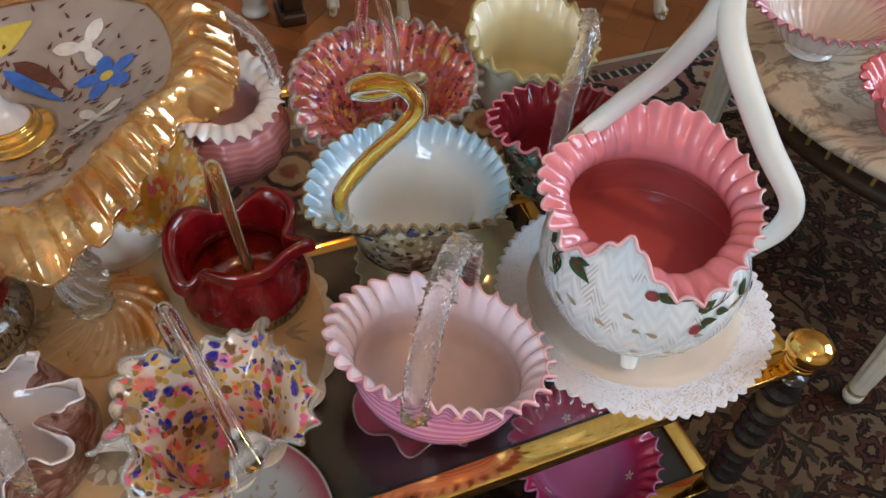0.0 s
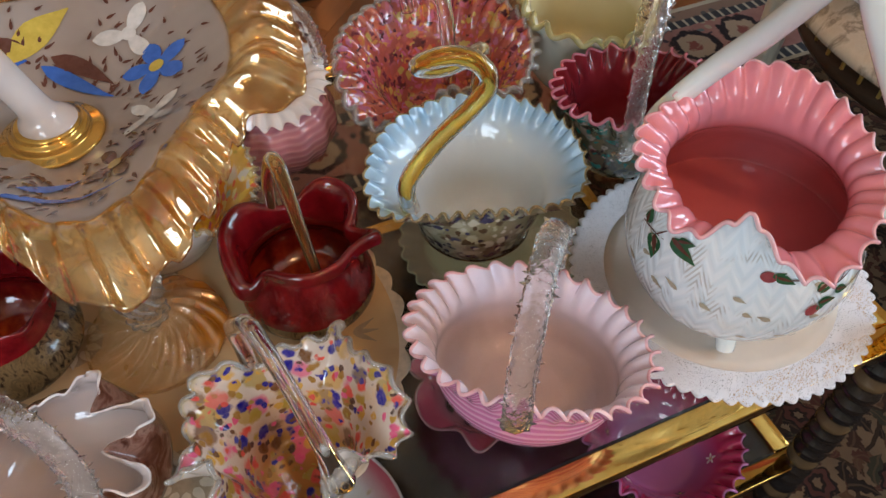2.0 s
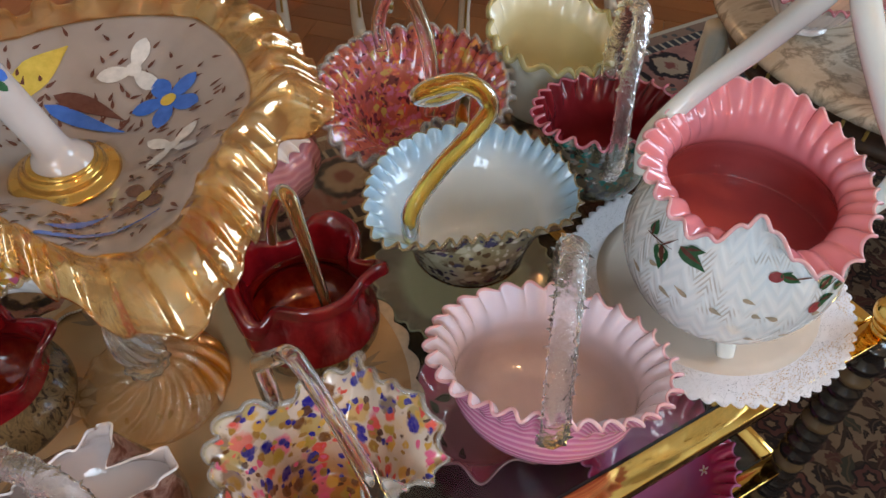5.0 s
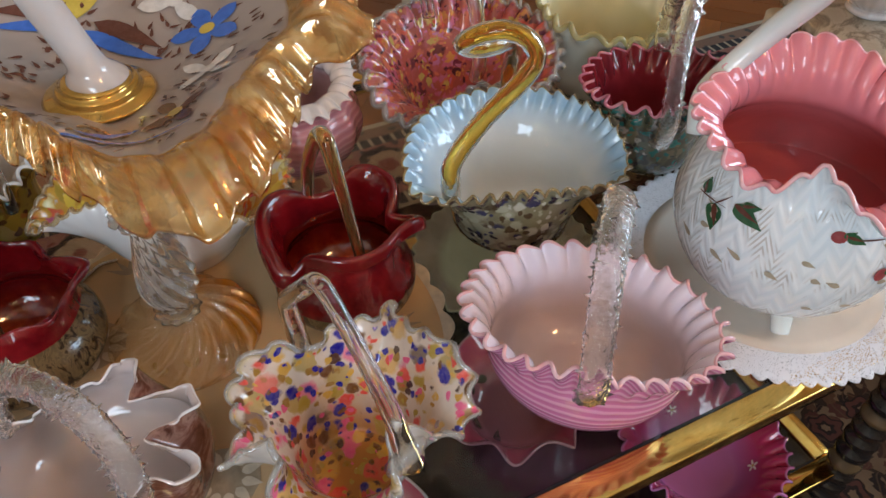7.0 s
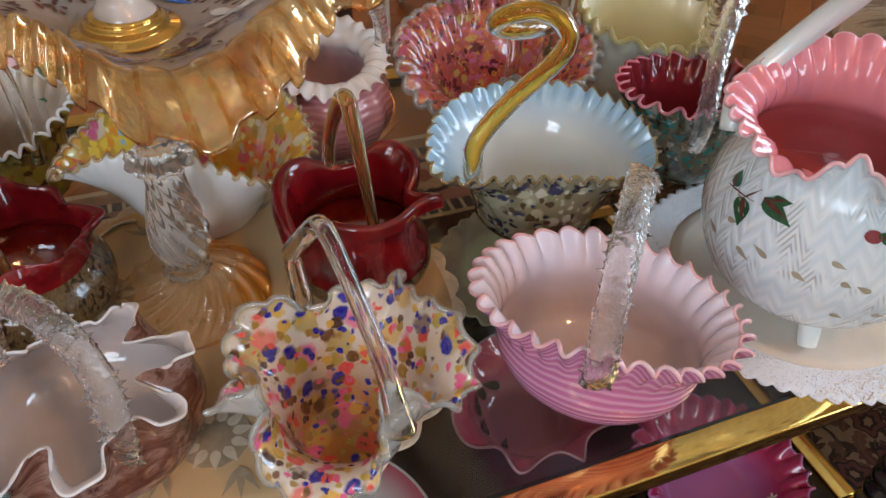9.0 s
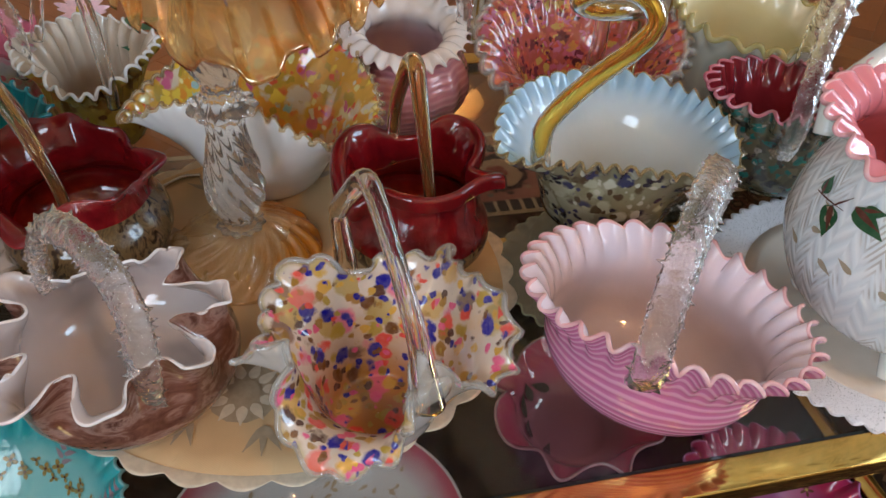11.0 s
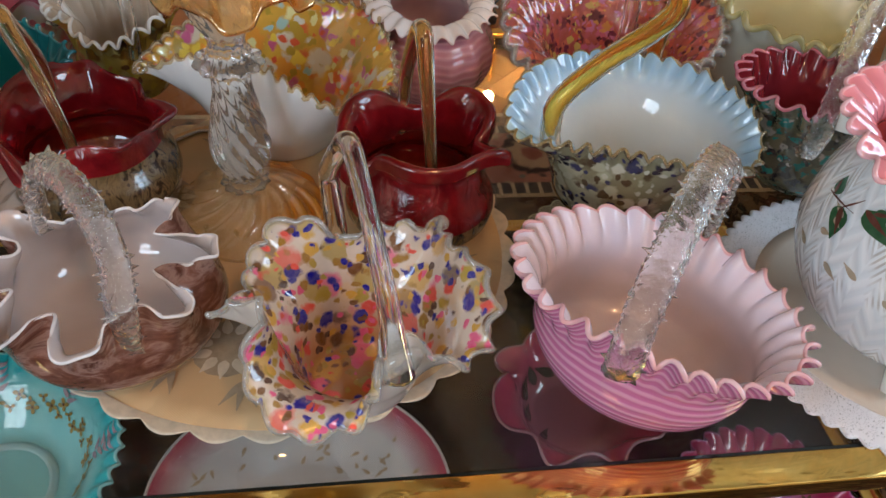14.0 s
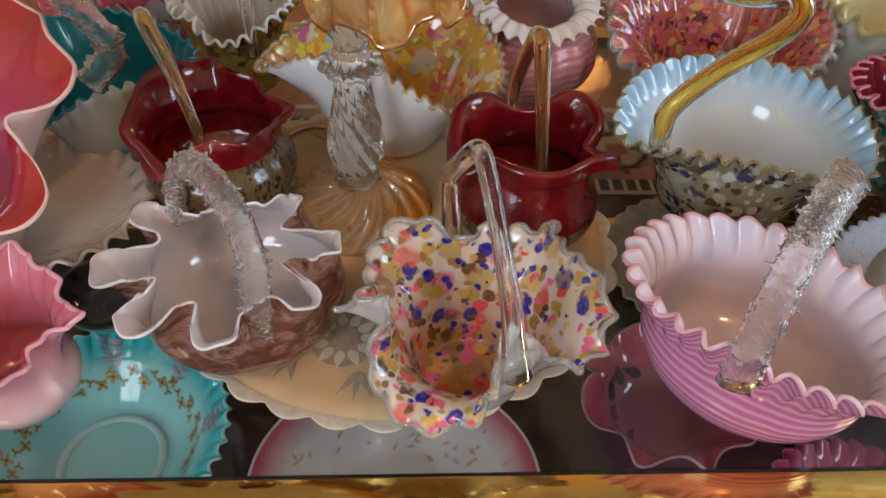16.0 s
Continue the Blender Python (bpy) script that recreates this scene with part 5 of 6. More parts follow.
bmesh.ops.create_icosphere(heart, subdivisions=3, radius=1.0, matrix=pose(-0.020, -0.009, 0.101, 45, 0, 0) @ Matrix.Diagonal((0.006, 0.006, 0.003, 1)))
part("heart", heart, YELLOW, daisy)
for a, z, length in ((-70, 0.070, 0.050), (-35, 0.082, 0.056), (10, 0.076, 0.050), (60, 0.070, 0.045)):
    part("leaf", petal(bmesh.new(), lambda x, y: np.array([0.006 + x, -0.012 + y, z + 0.45 * math.hypot(x, y) - 5 * (x * x + y * y)]), 0, 0, a, length, 0.024), LEAF_FABRIC, daisy)

salt = thing("salt_dish", (-0.316, 0.400, GLASS_Z), "small dark glossy glass dish beside the marbled basket", "glass dish")
SMOKE = Mat("dark_smoky_glass", rough=0.05, coat=0.6)
SMOKE.put("color", SMOKE.ramp(SMOKE.noise(40, 3.0), [(0.3, (0.012, 0.018, 0.024)), (0.75, (0.05, 0.055, 0.065))]))
part("body", lathe([(0.0, 0.001), (0.020, 0.001), (0.024, 0.005), (0.030, 0.015), (0.033, 0.024), (0.0335, 0.027), (0.0315, 0.0275), (0.027, 0.018), (0.018, 0.007), (0.0, 0.005)], 48, 60), SMOKE.m, salt)

# ---- glassware on the lower shelf ----
LOW = SHELF_Z + 0.0012
TURQ = rimmed("turquoise_glass", (0.40, 0.92, 0.98), (0.04, 0.66, 0.76), 0.78, 0.10, 14.0)
ob, tg2 = basket("turquoise_bowl", (-0.392, 0.425), "turquoise opaline glass bowl with crimped edge and gold enamel flowers", [(0.050, 0), (0.066, 0.003), (0.082, 0.018), (0.100, 0.040), (0.126, 0.062)], TURQ, TURQ, TURQ, (44, 0.003, 0.003, 0.72), (), (1, 1), 0, 83, 0.3, z=LOW, category="bowl")
part("footring", lathe([(0.046, 0.004), (0.050, 0.0075), (0.055, 0.004)], 64), opal("pale_turquoise", (0.50, 0.82, 0.88), (0.60, 0.86, 0.90)), ob)
ins = tg2 - normals(tg2) * 0.004
LILAC = paint("lilac_enamel", (0.45, 0.34, 0.42))
for k in range(16):
    ang = k * 22.5
    s = on_grid(ins, ang, 0.45 + 0.14 * (k % 2), 0.0)
    for d in range(4):
        flower(ob, on_grid(ins, ang + 7 * (d - 1.5), 0.44 + 0.13 * ((k + d) % 3) / 2, 0.0), 0, 0, 0.0058 + 0.0016 * (d % 2), 0.62, GILT, BROWN, 3 + d % 2, k * 20 + d * 37)
    if k % 2 == 0:
        s = on_grid(ins, ang + 9, 0.62, 0.0)
        for d in range(8):
            part("enamel_leaf", petal(bmesh.new(), s, 0.0, 0.0042 * d, 35 if d % 2 else 145, 0.013, 0.005), LILAC, ob)
DOME = rimmed("white_to_pink_glass", (0.68, 0.66, 0.68), (0.48, 0.09, 0.14), 0.86, 0.16, 16.0)
ob, dg = basket("pink_shaded_bowl", (-0.100, 0.372), "wide white glass bowl shaded pink at the edge", [(0.050, 0), (0.066, 0.003), (0.092, 0.018), (0.116, 0.036), (0.133, 0.050)], DOME, DOME, DOME, (0, 0, 0, 0.8), (), (1.06, 0.94), 0, 89, 0.3, z=LOW, category="bowl")
ins = dg - normals(dg) * 0.004
rng = random.Random(11)
bm = bmesh.new()
for k in range(60):
    s = on_grid(ins, rng.uniform(0, 360), rng.uniform(0.1, 0.7), 0.0)
    petal(bm, s, 0, 0, rng.uniform(0, 360), rng.uniform(0.006, 0.012), 0.004)
tagged(part("gilt_scatter", bm, paint("tan_gilt", (0.42, 0.32, 0.22)), ob), kind="stuff")
PLUM = rimmed("plum_pink_glass", (0.40, 0.16, 0.18), (0.50, 0.08, 0.14), 0.6, 0.2, 20.0)
ob, pg = basket("pink_ruffled_dish", (0.190, 0.468), "pink ruffled glass dish painted with dark flowers", [(0.030, 0), (0.044, 0.003), (0.058, 0.016), (0.072, 0.036), (0.088, 0.054)], PLUM, PLUM, opal("mauve_edge", (0.30, 0.14, 0.17), (0.40, 0.22, 0.25)), (8, 0.008, 0.008, 0.5), (), (1, 1), 0, 97, 0.6, z=LOW, category="glass dish")
ins = pg - normals(pg) * 0.0045
for k in range(5):
    part("painted_leaf", petal(bmesh.new(), on_grid(ins, 100 + 30 * k, 0.32, 0.0), 0, 0, 40 + 50 * k, 0.026, 0.011), paint("dark_olive_enamel", (0.045, 0.04, 0.02)) if k == 0 else bpy.data.materials["dark_olive_enamel"], ob)
MAG = rimmed("magenta_glass", (0.44, 0.15, 0.36), (0.36, 0.022, 0.085), 0.48, 0.22, 18.0)
ob, mg = basket("magenta_bowl", (0.345, 0.318), "magenta ruffled glass bowl with lilac centre", [(0.034, 0), (0.048, 0.003), (0.062, 0.020), (0.074, 0.036), (0.092, 0.050)], MAG, MAG, MAG, (30, 0.004, 0.004, 0.6), [(200, 40, 0.0, 0.012, 0.5)], (1, 1), 0, 101, 0.5, z=LOW, category="bowl")
ins = mg - normals(mg) * 0.0045
for k in range(6):
    flower(ob, on_grid(ins, 60 * k + 20, 0.5, 0.0), 0, 0, 0.0072, 0.4, WHITE_E if k % 2 else BROWN, GILT, 5, 0)
OLIVE = rimmed("pale_green_glass", (0.40, 0.42, 0.28), (0.24, 0.21, 0.15), 0.62, 0.1, 14.0)
basket("green_plate", (0.306, 0.690), "pale green glass plate with brown scalloped border", [(0.050, 0), (0.070, 0.002), (0.096, 0.010), (0.115, 0.018), (0.132, 0.022)], OLIVE, OLIVE, OLIVE, (32, 0.003, 0.0015, 0.75), (), (1, 1), 0, 103, 0.2, z=LOW, category="plate")

chain = thing("bead_chain", (0, 0, 0), "short silver bead chain lying on the linen doily", "chain")
SILVER = Mat("silver", color=(0.62, 0.58, 0.52), rough=0.2, metal=1.0).m
path = spline([(-0.243, 0.612, 0), (-0.228, 0.606, 0), (-0.213, 0.612, 0), (-0.200, 0.624, 0), (-0.186, 0.634, 0), (-0.172, 0.634, 0)], 34)
bead = bmesh.new()
bmesh.ops.create_icosphere(bead, subdivisions=2, radius=0.0021)
bead_mesh = bpy.data.meshes.new("bead")
bead.to_mesh(bead_mesh)
bead.free()
bead_mesh.materials.append(SILVER)
for x, y, z in path:
    b = new("bead", bead_mesh)
    b.parent = chain
    b.location = (x, y, GLASS_Z + 0.0040)

# ---- beyond the table ----
def marble():
    m = Mat("veined_marble", rough=0.2, coat=0.3)
    v = m.coord(scale=(1, 2.2, 1))
    f = m.noise(5, 8.0, v, 0.62, 1.6)
    m.put("color", m.ramp(f, [(0.32, (0.52, 0.42, 0.31)), (0.46, (0.60, 0.50, 0.38)), (0.53, (0.28, 0.22, 0.16)), (0.58, (0.56, 0.46, 0.35)), (0.75, (0.66, 0.58, 0.46))]))
    return m.m


IVORY = Mat("ivory_paint", rough=0.4, coat=0.2)
IVORY.put("color", IVORY.ramp(IVORY.noise(20, 4.0), [(0.3, (0.62, 0.58, 0.48)), (0.75, (0.74, 0.70, 0.60))]))
IVORY = IVORY.m
GOLDLEAF = Mat("gold_paint", color=(0.52, 0.36, 0.10), rough=0.35, metal=0.7).m
DARKWOOD = wood("dark_walnut", (0.018, 0.009, 0.005), (0.05, 0.024, 0.012), (1, 1, 6))


def fluted_leg(owner, x, y, top, r=0.02):
    a = np.linspace(0, 2 * np.pi, 64, endpoint=False)
    rows = []
    for t in np.linspace(0, 1, 24):
        rr = r * (0.62 + 0.38 * t) * (1 + 0.07 * np.cos(8 * a) * (0.12 < t < 0.92))
        rows.append(np.stack([rr * np.cos(a), rr * np.sin(a), np.full(64, 0.03 + (top - 0.03) * t)], 1))
    g = np.array(rows)
    g = np.concatenate([g[:1] * [0.02, 0.02, 1], g, g[-1:] * [0.02, 0.02, 1]], 0)
    leg = part("leg", grid_mesh(g), IVORY, owner, "fluted ivory painted leg")
    leg.location = (x, y, 0)
    f = part("foot", lathe([(0, 0.009), (0.011, 0.009), (0.015, 0.018), (0.0155, 0.026), (0.012, 0.032), (0, 0.033)], 32), IVORY, leg)
    b = part("gold_ring", lathe([(0.0125, 0.034), (0.0155, 0.037), (0.0125, 0.040)], 32), GOLDLEAF, leg, "gold painted ring")


marble_table = thing("marble_table", (1.10, 0.58, 0), "round table with a veined marble top and ivory fluted legs", "table")
part("marble_top", lathe([(0, 0.39), (0.33, 0.39), (0.352, 0.394), (0.362, 0.402), (0.3625, 0.410), (0.358, 0.416), (0.352, 0.42), (0, 0.42)], 96), marble(), marble_table, "veined beige and grey marble top")
part("apron", lathe([(0.29, 0.335), (0.318, 0.335), (0.322, 0.345), (0.318, 0.350), (0.318, 0.380), (0.326, 0.389), (0.29, 0.389)], 96), DARKWOOD, marble_table, "carved dark apron")
for k in range(60):
    c = part("carved_flute", box(bmesh.new(), -0.0025, 0.0025, -0.0025, 0.0025, 0.358, 0.374, 0.0015), GOLDLEAF, marble_table)
    c.matrix_local = pose(0.319 * math.cos(k * 0.10472), 0.319 * math.sin(k * 0.10472), 0, 0, 0, math.degrees(k * 0.10472) + 90)
for x, y in ((-0.26, -0.28), (0.26, -0.28), (-0.26, 0.28), (0.26, 0.28)):
    fluted_leg(marble_table, x * 0.86, y * 0.86, 0.335, 0.024) if (x, y) != (-0.26, -0.28) else fluted_leg(marble_table, -0.25, -0.265, 0.335, 0.022)

basket("shell_pink_bowl", (0.850, 0.665), "white ribbed glass bowl with pink crimped edge on the marble", [(0.030, 0), (0.034, 0.004), (0.030, 0.010), (0.056, 0.030), (0.078, 0.060), (0.104, 0.074)],
       opal("shell_white_casing", (0.74, 0.66, 0.62), (0.80, 0.72, 0.68), 20.0), rimmed("shell_pink_lining", (0.74, 0.58, 0.50), (0.58, 0.22, 0.26), 0.84, 0.14), opal("dark_pink_edge", (0.40, 0.12, 0.16), (0.50, 0.20, 0.24)), (40, 0.003, 0.003, 0.6), (), (1, 1), 0, 107, 0.3, z=0.4212, ribs=(30, 0.012), category="bowl")
basket("coral_bowl", (0.845, 0.470), "small coral red ruffled glass bowl on the marble", [(0.024, 0), (0.034, 0.003), (0.048, 0.024), (0.060, 0.050), (0.080, 0.066)],
       opal("coral_casing", (0.60, 0.16, 0.18), (0.68, 0.24, 0.26)), opal("coral_lining", (0.60, 0.10, 0.12), (0.70, 0.22, 0.22)), opal("coral_edge", (0.5, 0.05, 0.08), (0.6, 0.12, 0.14)), (24, 0.004, 0.003, 0.6), (), (1, 1), 0, 109, 0.4, z=0.4212, category="bowl")


def chair_leg(owner, x, y, top, fx, fy):
    """An ivory cabriole leg with a scrolled foot that points to (fx, fy)."""
    leg = part("leg", tube([(0, 0, top), (0.006 * fx, 0.006 * fy, top * 0.7), (-0.004 * fx, -0.004 * fy, top * 0.35), (0.002 * fx, 0.002 * fy, 0.06), (0.014 * fx, 0.014 * fy, 0.022)], 0.016, 50, 14, radii=[0.022, 0.019, 0.015, 0.013, 0.016]), IVORY, owner, "ivory cabriole leg")
    leg.location = (x, y, 0)
    part("scroll", tube([(0.020 * fx + 0.014 * math.cos(t) * fx, 0.020 * fy + 0.014 * math.cos(t) * fy, 0.0235 + 0.012 * math.sin(t)) for t in (0.5, 1.8, 3.1, 4.4, 5.5)], 0.009, 40, 12), IVORY, leg)
    part("gold_line", tube([(0.017 * fx, 0.017 * fy, top * 0.9), (0.022 * fx, 0.022 * fy, top * 0.68), (0.012 * fx, 0.012 * fy, top * 0.35), (0.016 * fx, 0.016 * fy, 0.07)], 0.003, 40, 8), GOLDLEAF, leg, "gold painted line")
    part("gold_button", tube([(0.030 * fx, 0.030 * fy, 0.0235), (0.036 * fx, 0.036 * fy, 0.0235)], 0.006, 8, 12), GOLDLEAF, leg, "gold painted button")


def seat_piece(name, label, cx, cy, legs, top, category):
    ob = thing(name, (cx, cy, 0), label, category)
    for x, y in legs:
        dx, dy = x - cx, y - cy
        n = math.hypot(dx, dy)
        chair_leg(ob, dx, dy, top, dx / n * 0.4, -0.92 if dy < 0 else 0.92)
    xs, ys = [p[0] - cx for p in legs], [p[1] - cy for p in legs]
    part("seat_rail", box(bmesh.new(), min(xs) - 0.03, max(xs) + 0.03, min(ys) - 0.03, max(ys) + 0.03, top - 0.01, top + 0.05, 0.012), IVORY, ob)
    part("seat", box(bmesh.new(), min(xs) - 0.02, max(xs) + 0.02, min(ys) - 0.02, max(ys) + 0.02, top + 0.051, top + 0.10, 0.02), linen("rose_damask", (0.50, 0.30, 0.26)), ob)
    return ob


seat_piece("armchair", "ivory and gold carved armchair with a damask seat", 0.955, 1.57, [(0.742, 1.40), (1.168, 1.39), (0.775, 1.76), (1.14, 1.76)], 0.36, "chair")
seat_piece("footstool", "ivory and gold footstool on cabriole legs", 0.52, 1.72, [(0.400, 1.66), (0.545, 1.56), (0.660, 1.66), (0.520, 1.86)], 0.36, "stool")
stand = thing("plant_stand", (0.292, 1.655, 0), "dark walnut stand with a white and blue jar on it", "stand")
part("foot", box(bmesh.new(), -0.032, 0.032, -0.030, 0.060, 0.0, 0.030, 0.008), DARKWOOD, stand)
part("upright", box(bmesh.new(), -0.022, 0.028, -0.010, 0.040, 0.0305, 0.50, 0.006), DARKWOOD, stand)
part("moulding", box(bmesh.new(), -0.038, -0.024, -0.034, 0.03, 0.020, 0.042, 0.005), DARKWOOD, stand)
jar = thing("floor_jar", (0.215, 1.72, 0), "white glazed jar with blue bands standing on the parquet", "jar")
part("body", lathe([(0, 0), (0.030, 0), (0.034, 0.01), (0.030, 0.03), (0.05, 0.09), (0.062, 0.16), (0.05, 0.22), (0.03, 0.25), (0.036, 0.27), (0.03, 0.27), (0.0, 0.24)], 48, 80), opal("white_glaze", (0.62, 0.68, 0.70), (0.72, 0.76, 0.78), 10.0), jar)
part("band", lathe([(0.0635, 0.150), (0.0645, 0.158), (0.0635, 0.170)], 48), BLUE, jar)

table_lamp = thing("floor_lamp", (0.47, 2.24, 0), "brass floor lamp with a small fabric shade, lit", "lamp")
part("base", lathe([(0, 0), (0.13, 0), (0.135, 0.01), (0.12, 0.02), (0.02, 0.035), (0.011, 0.05), (0.010, 1.30), (0.0, 1.30)], 48), BRASS, table_lamp)
shade = Mat("fabric_shade", color=(0.80, 0.66, 0.45), rough=0.9, trans=0.3).m
sg = lathe([(0.15, 1.30), (0.10, 1.50), (0.0985, 1.50), (0.1485, 1.30)], 48)
part("shade", sg, shade, table_lamp, "cream fabric shade")


# invented fixture, out of view, so that the overhead fill hangs from something
pendant = thing("added_ceiling_light", (0.45, -0.7, 0), "added brass ceiling light, out of view, holding the warm fill lamp", "lamp")
part("rose", lathe([(0.0, 2.549), (0.06, 2.549), (0.055, 2.53), (0.02, 2.515), (0.012, 2.50), (0.012, 2.42), (0.020, 2.415), (0.020, 2.395), (0.0, 2.395)], 40), BRASS, pendant)


def window(name, m, w, h):
    """A painted window frame with a mullion and a transom, seated in its opening."""
    ob = tagged(new(name), "white painted window frame with four lights", "window", kind="structure")
    ob.matrix_world = m
    for nm, x0, x1, z0, z1 in (("stile", -w / 2, -w / 2 + 0.05, 0, h), ("stile", w / 2 - 0.05, w / 2, 0, h), ("head", -w / 2 + 0.051, w / 2 - 0.051, h - 0.05, h), ("sill", -w / 2 + 0.051, w / 2 - 0.051, 0, 0.05),
                               ("mullion", -0.018, 0.018, 0.051, h - 0.051), ("transom", -w / 2 + 0.051, -0.019, h * 0.62, h * 0.62 + 0.03), ("transom", 0.019, w / 2 - 0.051, h * 0.62, h * 0.62 + 0.03)):
        part(nm, box(bmesh.new(), x0, x1, -0.02, 0.02, z0, z1, 0.004), IVORY, ob)


window("window_1", pose(-1.45, -1.80, 0.8), 1.2, 1.5)
window("window_2", pose(2.62, -0.3, 0.8, 0, 0, 90), 1.2, 1.5)


# ---- rug ----
def rug_material():
    m = Mat("persian_rug", rough=0.95, spec=0.15)
    p = m.coord()
    wv = m.node("MixRGB", {"Fac": 0.022, "Color1": p, "Color2": m.node("TexNoise", {"Vector": p, "Scale": 22.0}).outputs[1]}, blend_type="ADD").outputs[0]
    y = m.axis(p, 1)
    x = m.axis(p, 0)
    # field: cream ground, dark blossoms, winding stems
    def local(scale, rand=1.0):
        """Place within a cell, turned by chance, with two chance numbers of the cell."""
        c = m.node("TexVoronoi", {"Vector": flat_v, "Scale": scale, "Randomness": rand}, voronoi_dimensions="2D")
        off = m.node("VectorMath", {0: flat_v, 1: c.outputs["Position"]}, operation="SUBTRACT").outputs[0]
        k = c.outputs["Color"]
        turned = m.node("VectorRotate", {"Vector": off, "Angle": m.math("MULTIPLY", m.axis(k, 0), 6.2832)}, rotation_type="Z_AXIS").outputs[0]
        return m.axis(turned, 0), m.axis(turned, 1), m.axis(k, 1), m.axis(k, 2), c.outputs["Distance"]

    def leaf(scale, length, width):
        u, v, r1, r2, dist = local(scale)
        u = m.math("DIVIDE", u, length)
        edge = m.math("MULTIPLY", m.math("SUBTRACT", 1.0, m.math("MULTIPLY", u, u)), width)
        edge = m.math("MULTIPLY", edge, m.math("MULTIPLY_ADD", m.math("SINE", m.math("MULTIPLY", u, 14.0)), 0.22, 1.0))
        bent = m.math("ADD", v, m.math("MULTIPLY", m.math("MULTIPLY", u, u), width * 0.7))
        return m.math("GREATER_THAN", edge, m.math("ABSOLUTE", bent)), r1, r2, m.math("GREATER_THAN", width * 0.16, m.math("ABSOLUTE", bent))

    flat_v = m.node("CombineXYZ", {0: m.axis(wv, 0), 1: m.axis(wv, 1), 2: 0.0}).outputs[0]
    d = m.voronoi(60, wv).outputs["Distance"]
    f = m.ramp(m.noise(9, 4.0), [(0.3, (0.20, 0.135, 0.080)), (0.7, (0.135, 0.088, 0.052))])
    stem = m.voronoi(9, wv, "DISTANCE_TO_EDGE").outputs["Distance"]
    f = m.mix(m.math("LESS_THAN", stem, 0.028), f, (0.035, 0.020, 0.012))
    tones = [(0.0, (0.022, 0.013, 0.010)), (0.35, (0.045, 0.020, 0.013)), (0.6, (0.075, 0.026, 0.018)), (0.78, (0.040, 0.036, 0.022)), (0.9, (0.095, 0.045, 0.024))]
    for scale, length, width in ((43.0, 0.010, 0.0045), (30.0, 0.018, 0.0075), (22.0, 0.025, 0.0095)):
        shape, r1, r2, rib = leaf(scale, length, width)
        f = m.mix(m.math("MULTIPLY", shape, m.math("LESS_THAN", r1, 0.86)), f, m.mix(m.math("MULTIPLY", rib, 0.5), m.ramp(r2, tones, "CONSTANT"), (0.11, 0.065, 0.035)))
    u, v, r1, r2, dist = local(10.5, 0.8)
    round_about = m.math("ARCTAN2", v, u)
    rad = m.math("MULTIPLY", m.math("SQRT", m.math("ADD", m.math("MULTIPLY", u, u), m.math("MULTIPLY", v, v))), m.math("MULTIPLY_ADD", m.math("SINE", m.math("MULTIPLY", round_about, 6.0)), 0.13, 1.0))
    for size, tone in ((0.023, (0.020, 0.012, 0.010)), (0.020, (0.085, 0.030, 0.022)), (0.012, (0.022, 0.013, 0.010)), (0.0065, (0.17, 0.11, 0.065))):
        f = m.mix(m.math("LESS_THAN", rad, size), f, tone)
    f = m.mix(1.0, f, m.ramp(m.noise(3.0, 3.0), [(0.3, (0.50,) * 3), (0.7, (0.66,) * 3)]), "MULTIPLY")
    # main border: rosettes on dusky rose
    bv = m.node("CombineXYZ", {0: x, 1: m.math("ADD", y, 0.033), 2: 0.0}).outputs[0]
    ros = m.voronoi(7.0, bv, rand=0.15)
    small = m.voronoi(38, wv)
    b = m.ramp(m.noise(14, 3.0), [(0.3, (0.25, 0.11, 0.09)), (0.7, (0.36, 0.18, 0.15))])
    b = m.mix(m.ramp(small.outputs["Distance"], [(0.26, (1, 1, 1)), (0.30, (0, 0, 0))]), b, m.ramp(m.axis(small.outputs["Color"], 0), [(0.0, (0.06, 0.04, 0.05)), (0.35, (0.34, 0.26, 0.18)), (0.6, (0.13, 0.15, 0.14)), (0.8, (0.20, 0.05, 0.04))], "CONSTANT"))
    wob = m.math("ADD", ros.outputs["Distance"], m.math("MULTIPLY", m.noise(60, 2.0), 0.22))
    b = m.mix(m.ramp(wob, [(0.50, (1, 1, 1)), (0.53, (0, 0, 0))]), b, (0.028, 0.02, 0.022))
    b = m.mix(m.ramp(wob, [(0.40, (1, 1, 1)), (0.43, (0, 0, 0))]), b, (0.36, 0.26, 0.18))
    b = m.mix(m.ramp(wob, [(0.24, (1, 1, 1)), (0.27, (0, 0, 0))]), b, (0.22, 0.07, 0.055))
    # guard stripes with pearls
    pearl = m.math("SINE", m.math("MULTIPLY", x, 260.0))
    gd = m.mix(m.ramp(pearl, [(0.55, (0, 0, 0)), (0.7, (1, 1, 1))]), (0.045, 0.045, 0.05), (0.42, 0.36, 0.27))

    def step(at):
        return m.math("GREATER_THAN", y, at)
    out = m.mix(step(0.990), f, (0.36, 0.29, 0.20))
    out = m.mix(step(1.000), out, gd)
    out = m.mix(step(1.030), out, b)
    out = m.mix(step(1.180), out, gd)
    out = m.mix(step(1.205), out, m.mix(m.ramp(small.outputs["Distance"], [(0.3, (1, 1, 1)), (0.34, (0, 0, 0))]), (0.24, 0.15, 0.11), (0.10, 0.09, 0.08)))
    out = m.mix(step(1.236), out, (0.46, 0.40, 0.31))
    m.put("color", out)
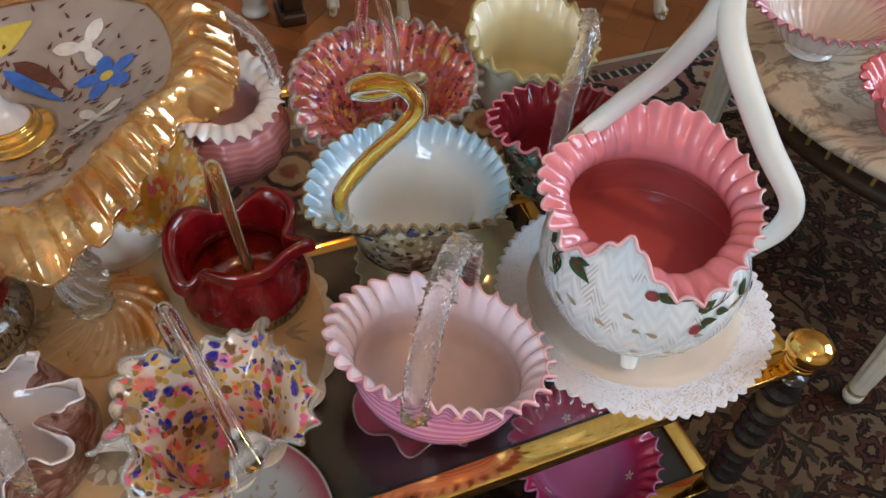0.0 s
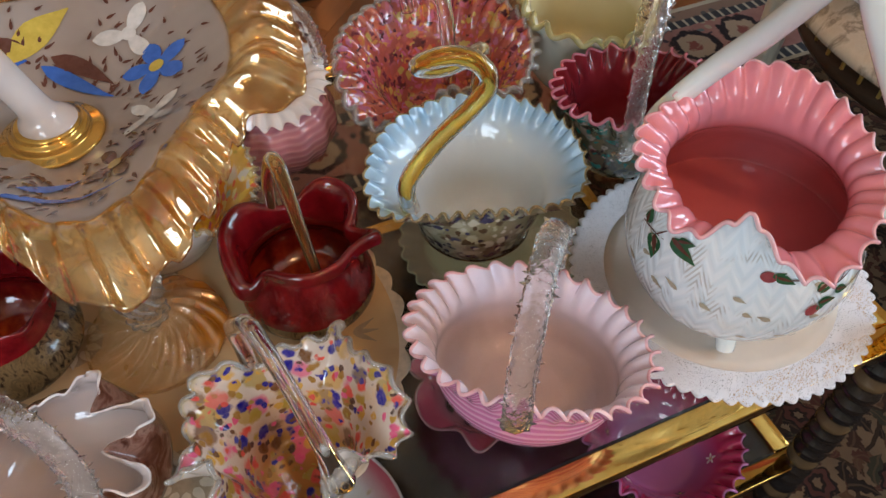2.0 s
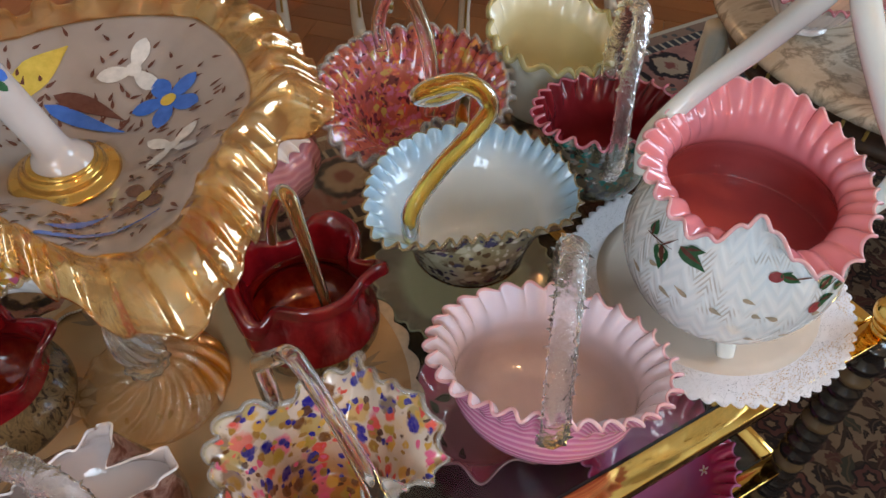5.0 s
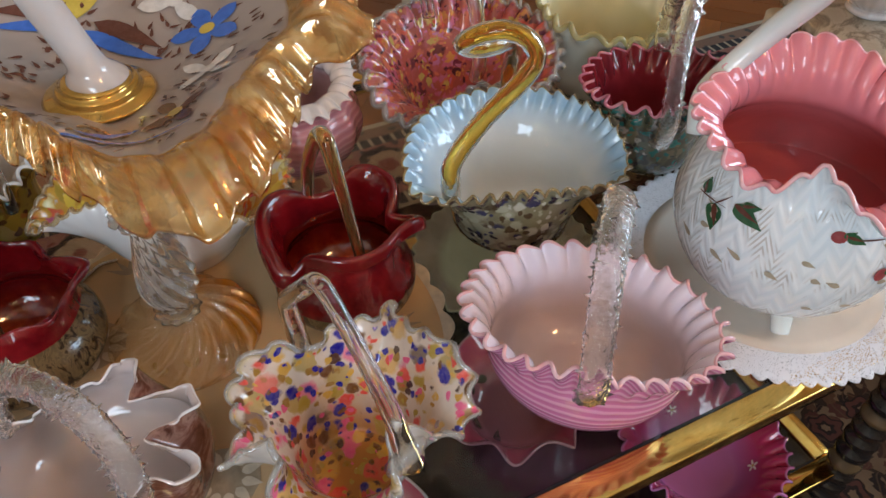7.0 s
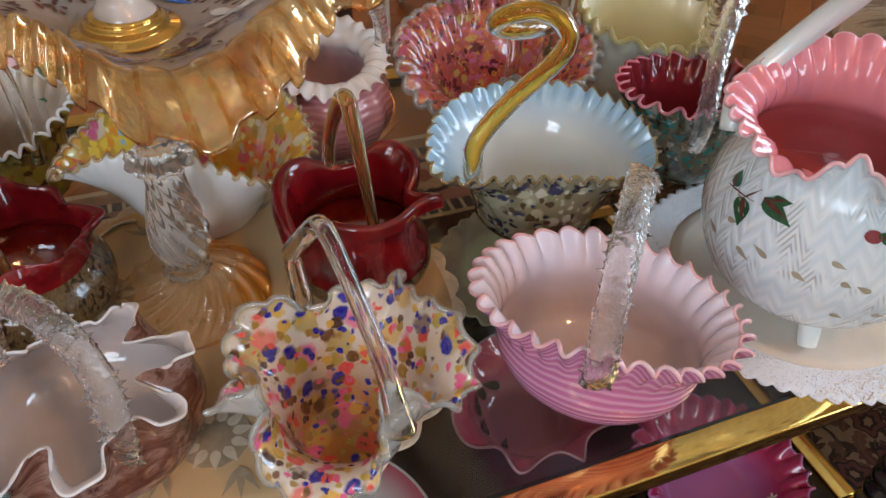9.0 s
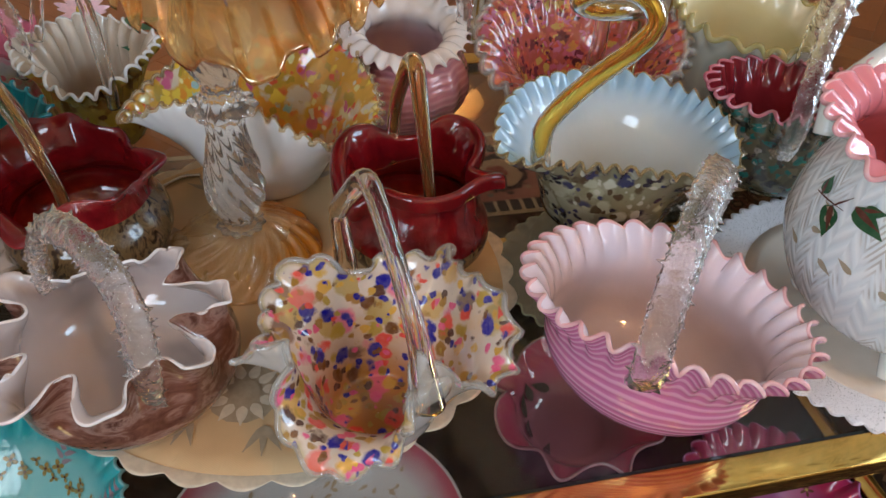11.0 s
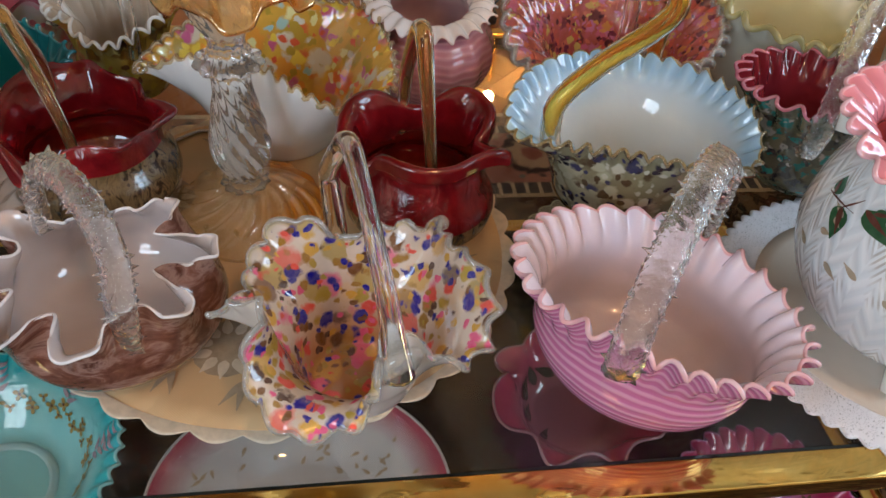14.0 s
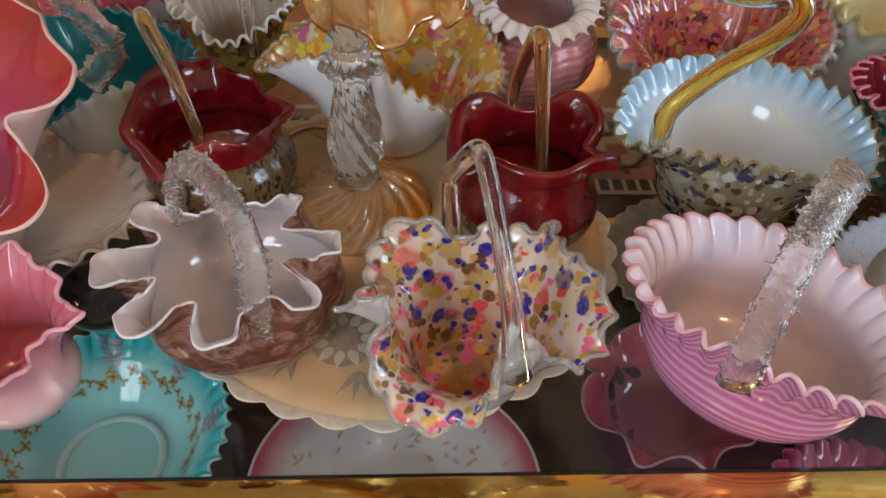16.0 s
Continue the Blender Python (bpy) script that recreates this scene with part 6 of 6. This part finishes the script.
    m.bump(m.math("ADD", m.noise(900, 2.0), m.math("MULTIPLY", d, 0.4)), 0.4, 0.002)
    return m.m


rug = tagged(part("rug", box(bmesh.new(), -1.7, 2.1, -1.3, 1.25, 0.0005, 0.008, 0.002), rug_material()), "large dark floral wool rug with cream ground and rosette border", "rug")

# ---- parquet blocks, in herringbone ----
blk = bmesh.new()
box(blk, 0.0006, 0.2794, 0.0006, 0.0694, -0.006, 0.0, 0.0008)
mesh = bpy.data.meshes.new("parquet_block")
blk.to_mesh(mesh)
blk.free()
mesh.materials.append(PARQUET)
floor_ob = bpy.data.objects["floor"]
L, W = 0.28, 0.07
R45 = Matrix.Rotation(radians(45), 4, "Z")
rest_v, rest_f = [], []
for i in range(-60, 70):
    for j in range(-14, 16):
        for kind in (0, 1):
            x, y = i * W + j * L, i * W - j * L
            m = Matrix.Translation((x, y, 0)) if kind == 0 else Matrix.Translation((x + L + W, y - L + W, 0)) @ Matrix.Rotation(radians(90), 4, "Z")
            m = R45 @ m
            m = Matrix.Translation((0.3, 1.0, 0)) @ m
            c = m @ Vector((L / 2, W / 2, 0))
            if not (X0 + 0.2 < c.x < X1 - 0.2 and Y0 + 0.2 < c.y < Y1 - 0.2) or (-1.6 < c.x < 2.0 and -1.2 < c.y < 1.1):
                continue
            if -0.35 < c.x < 2.1 and 1.10 < c.y < 2.6:
                ob = new("parquet_block", mesh)
                ob.parent = floor_ob
                ob.matrix_world = m
            else:
                k = len(rest_v)
                rest_v += [m @ Vector(p) for p in ((0.0006, 0.0006, 0), (0.2794, 0.0006, 0), (0.2794, 0.0694, 0), (0.0006, 0.0694, 0), (0.0006, 0.0006, -0.005), (0.2794, 0.0006, -0.005), (0.2794, 0.0694, -0.005), (0.0006, 0.0694, -0.005))]
                rest_f += [tuple(k + q for q in f) for f in ((0, 1, 2, 3), (0, 4, 5, 1), (1, 5, 6, 2), (2, 6, 7, 3), (3, 7, 4, 0))]
rest = bpy.data.meshes.new("parquet_rest")
rest.from_pydata(rest_v, [], rest_f)
rest.materials.append(PARQUET)
ob = tagged(new("parquet_rest", rest), kind="stuff")
ob.parent = floor_ob
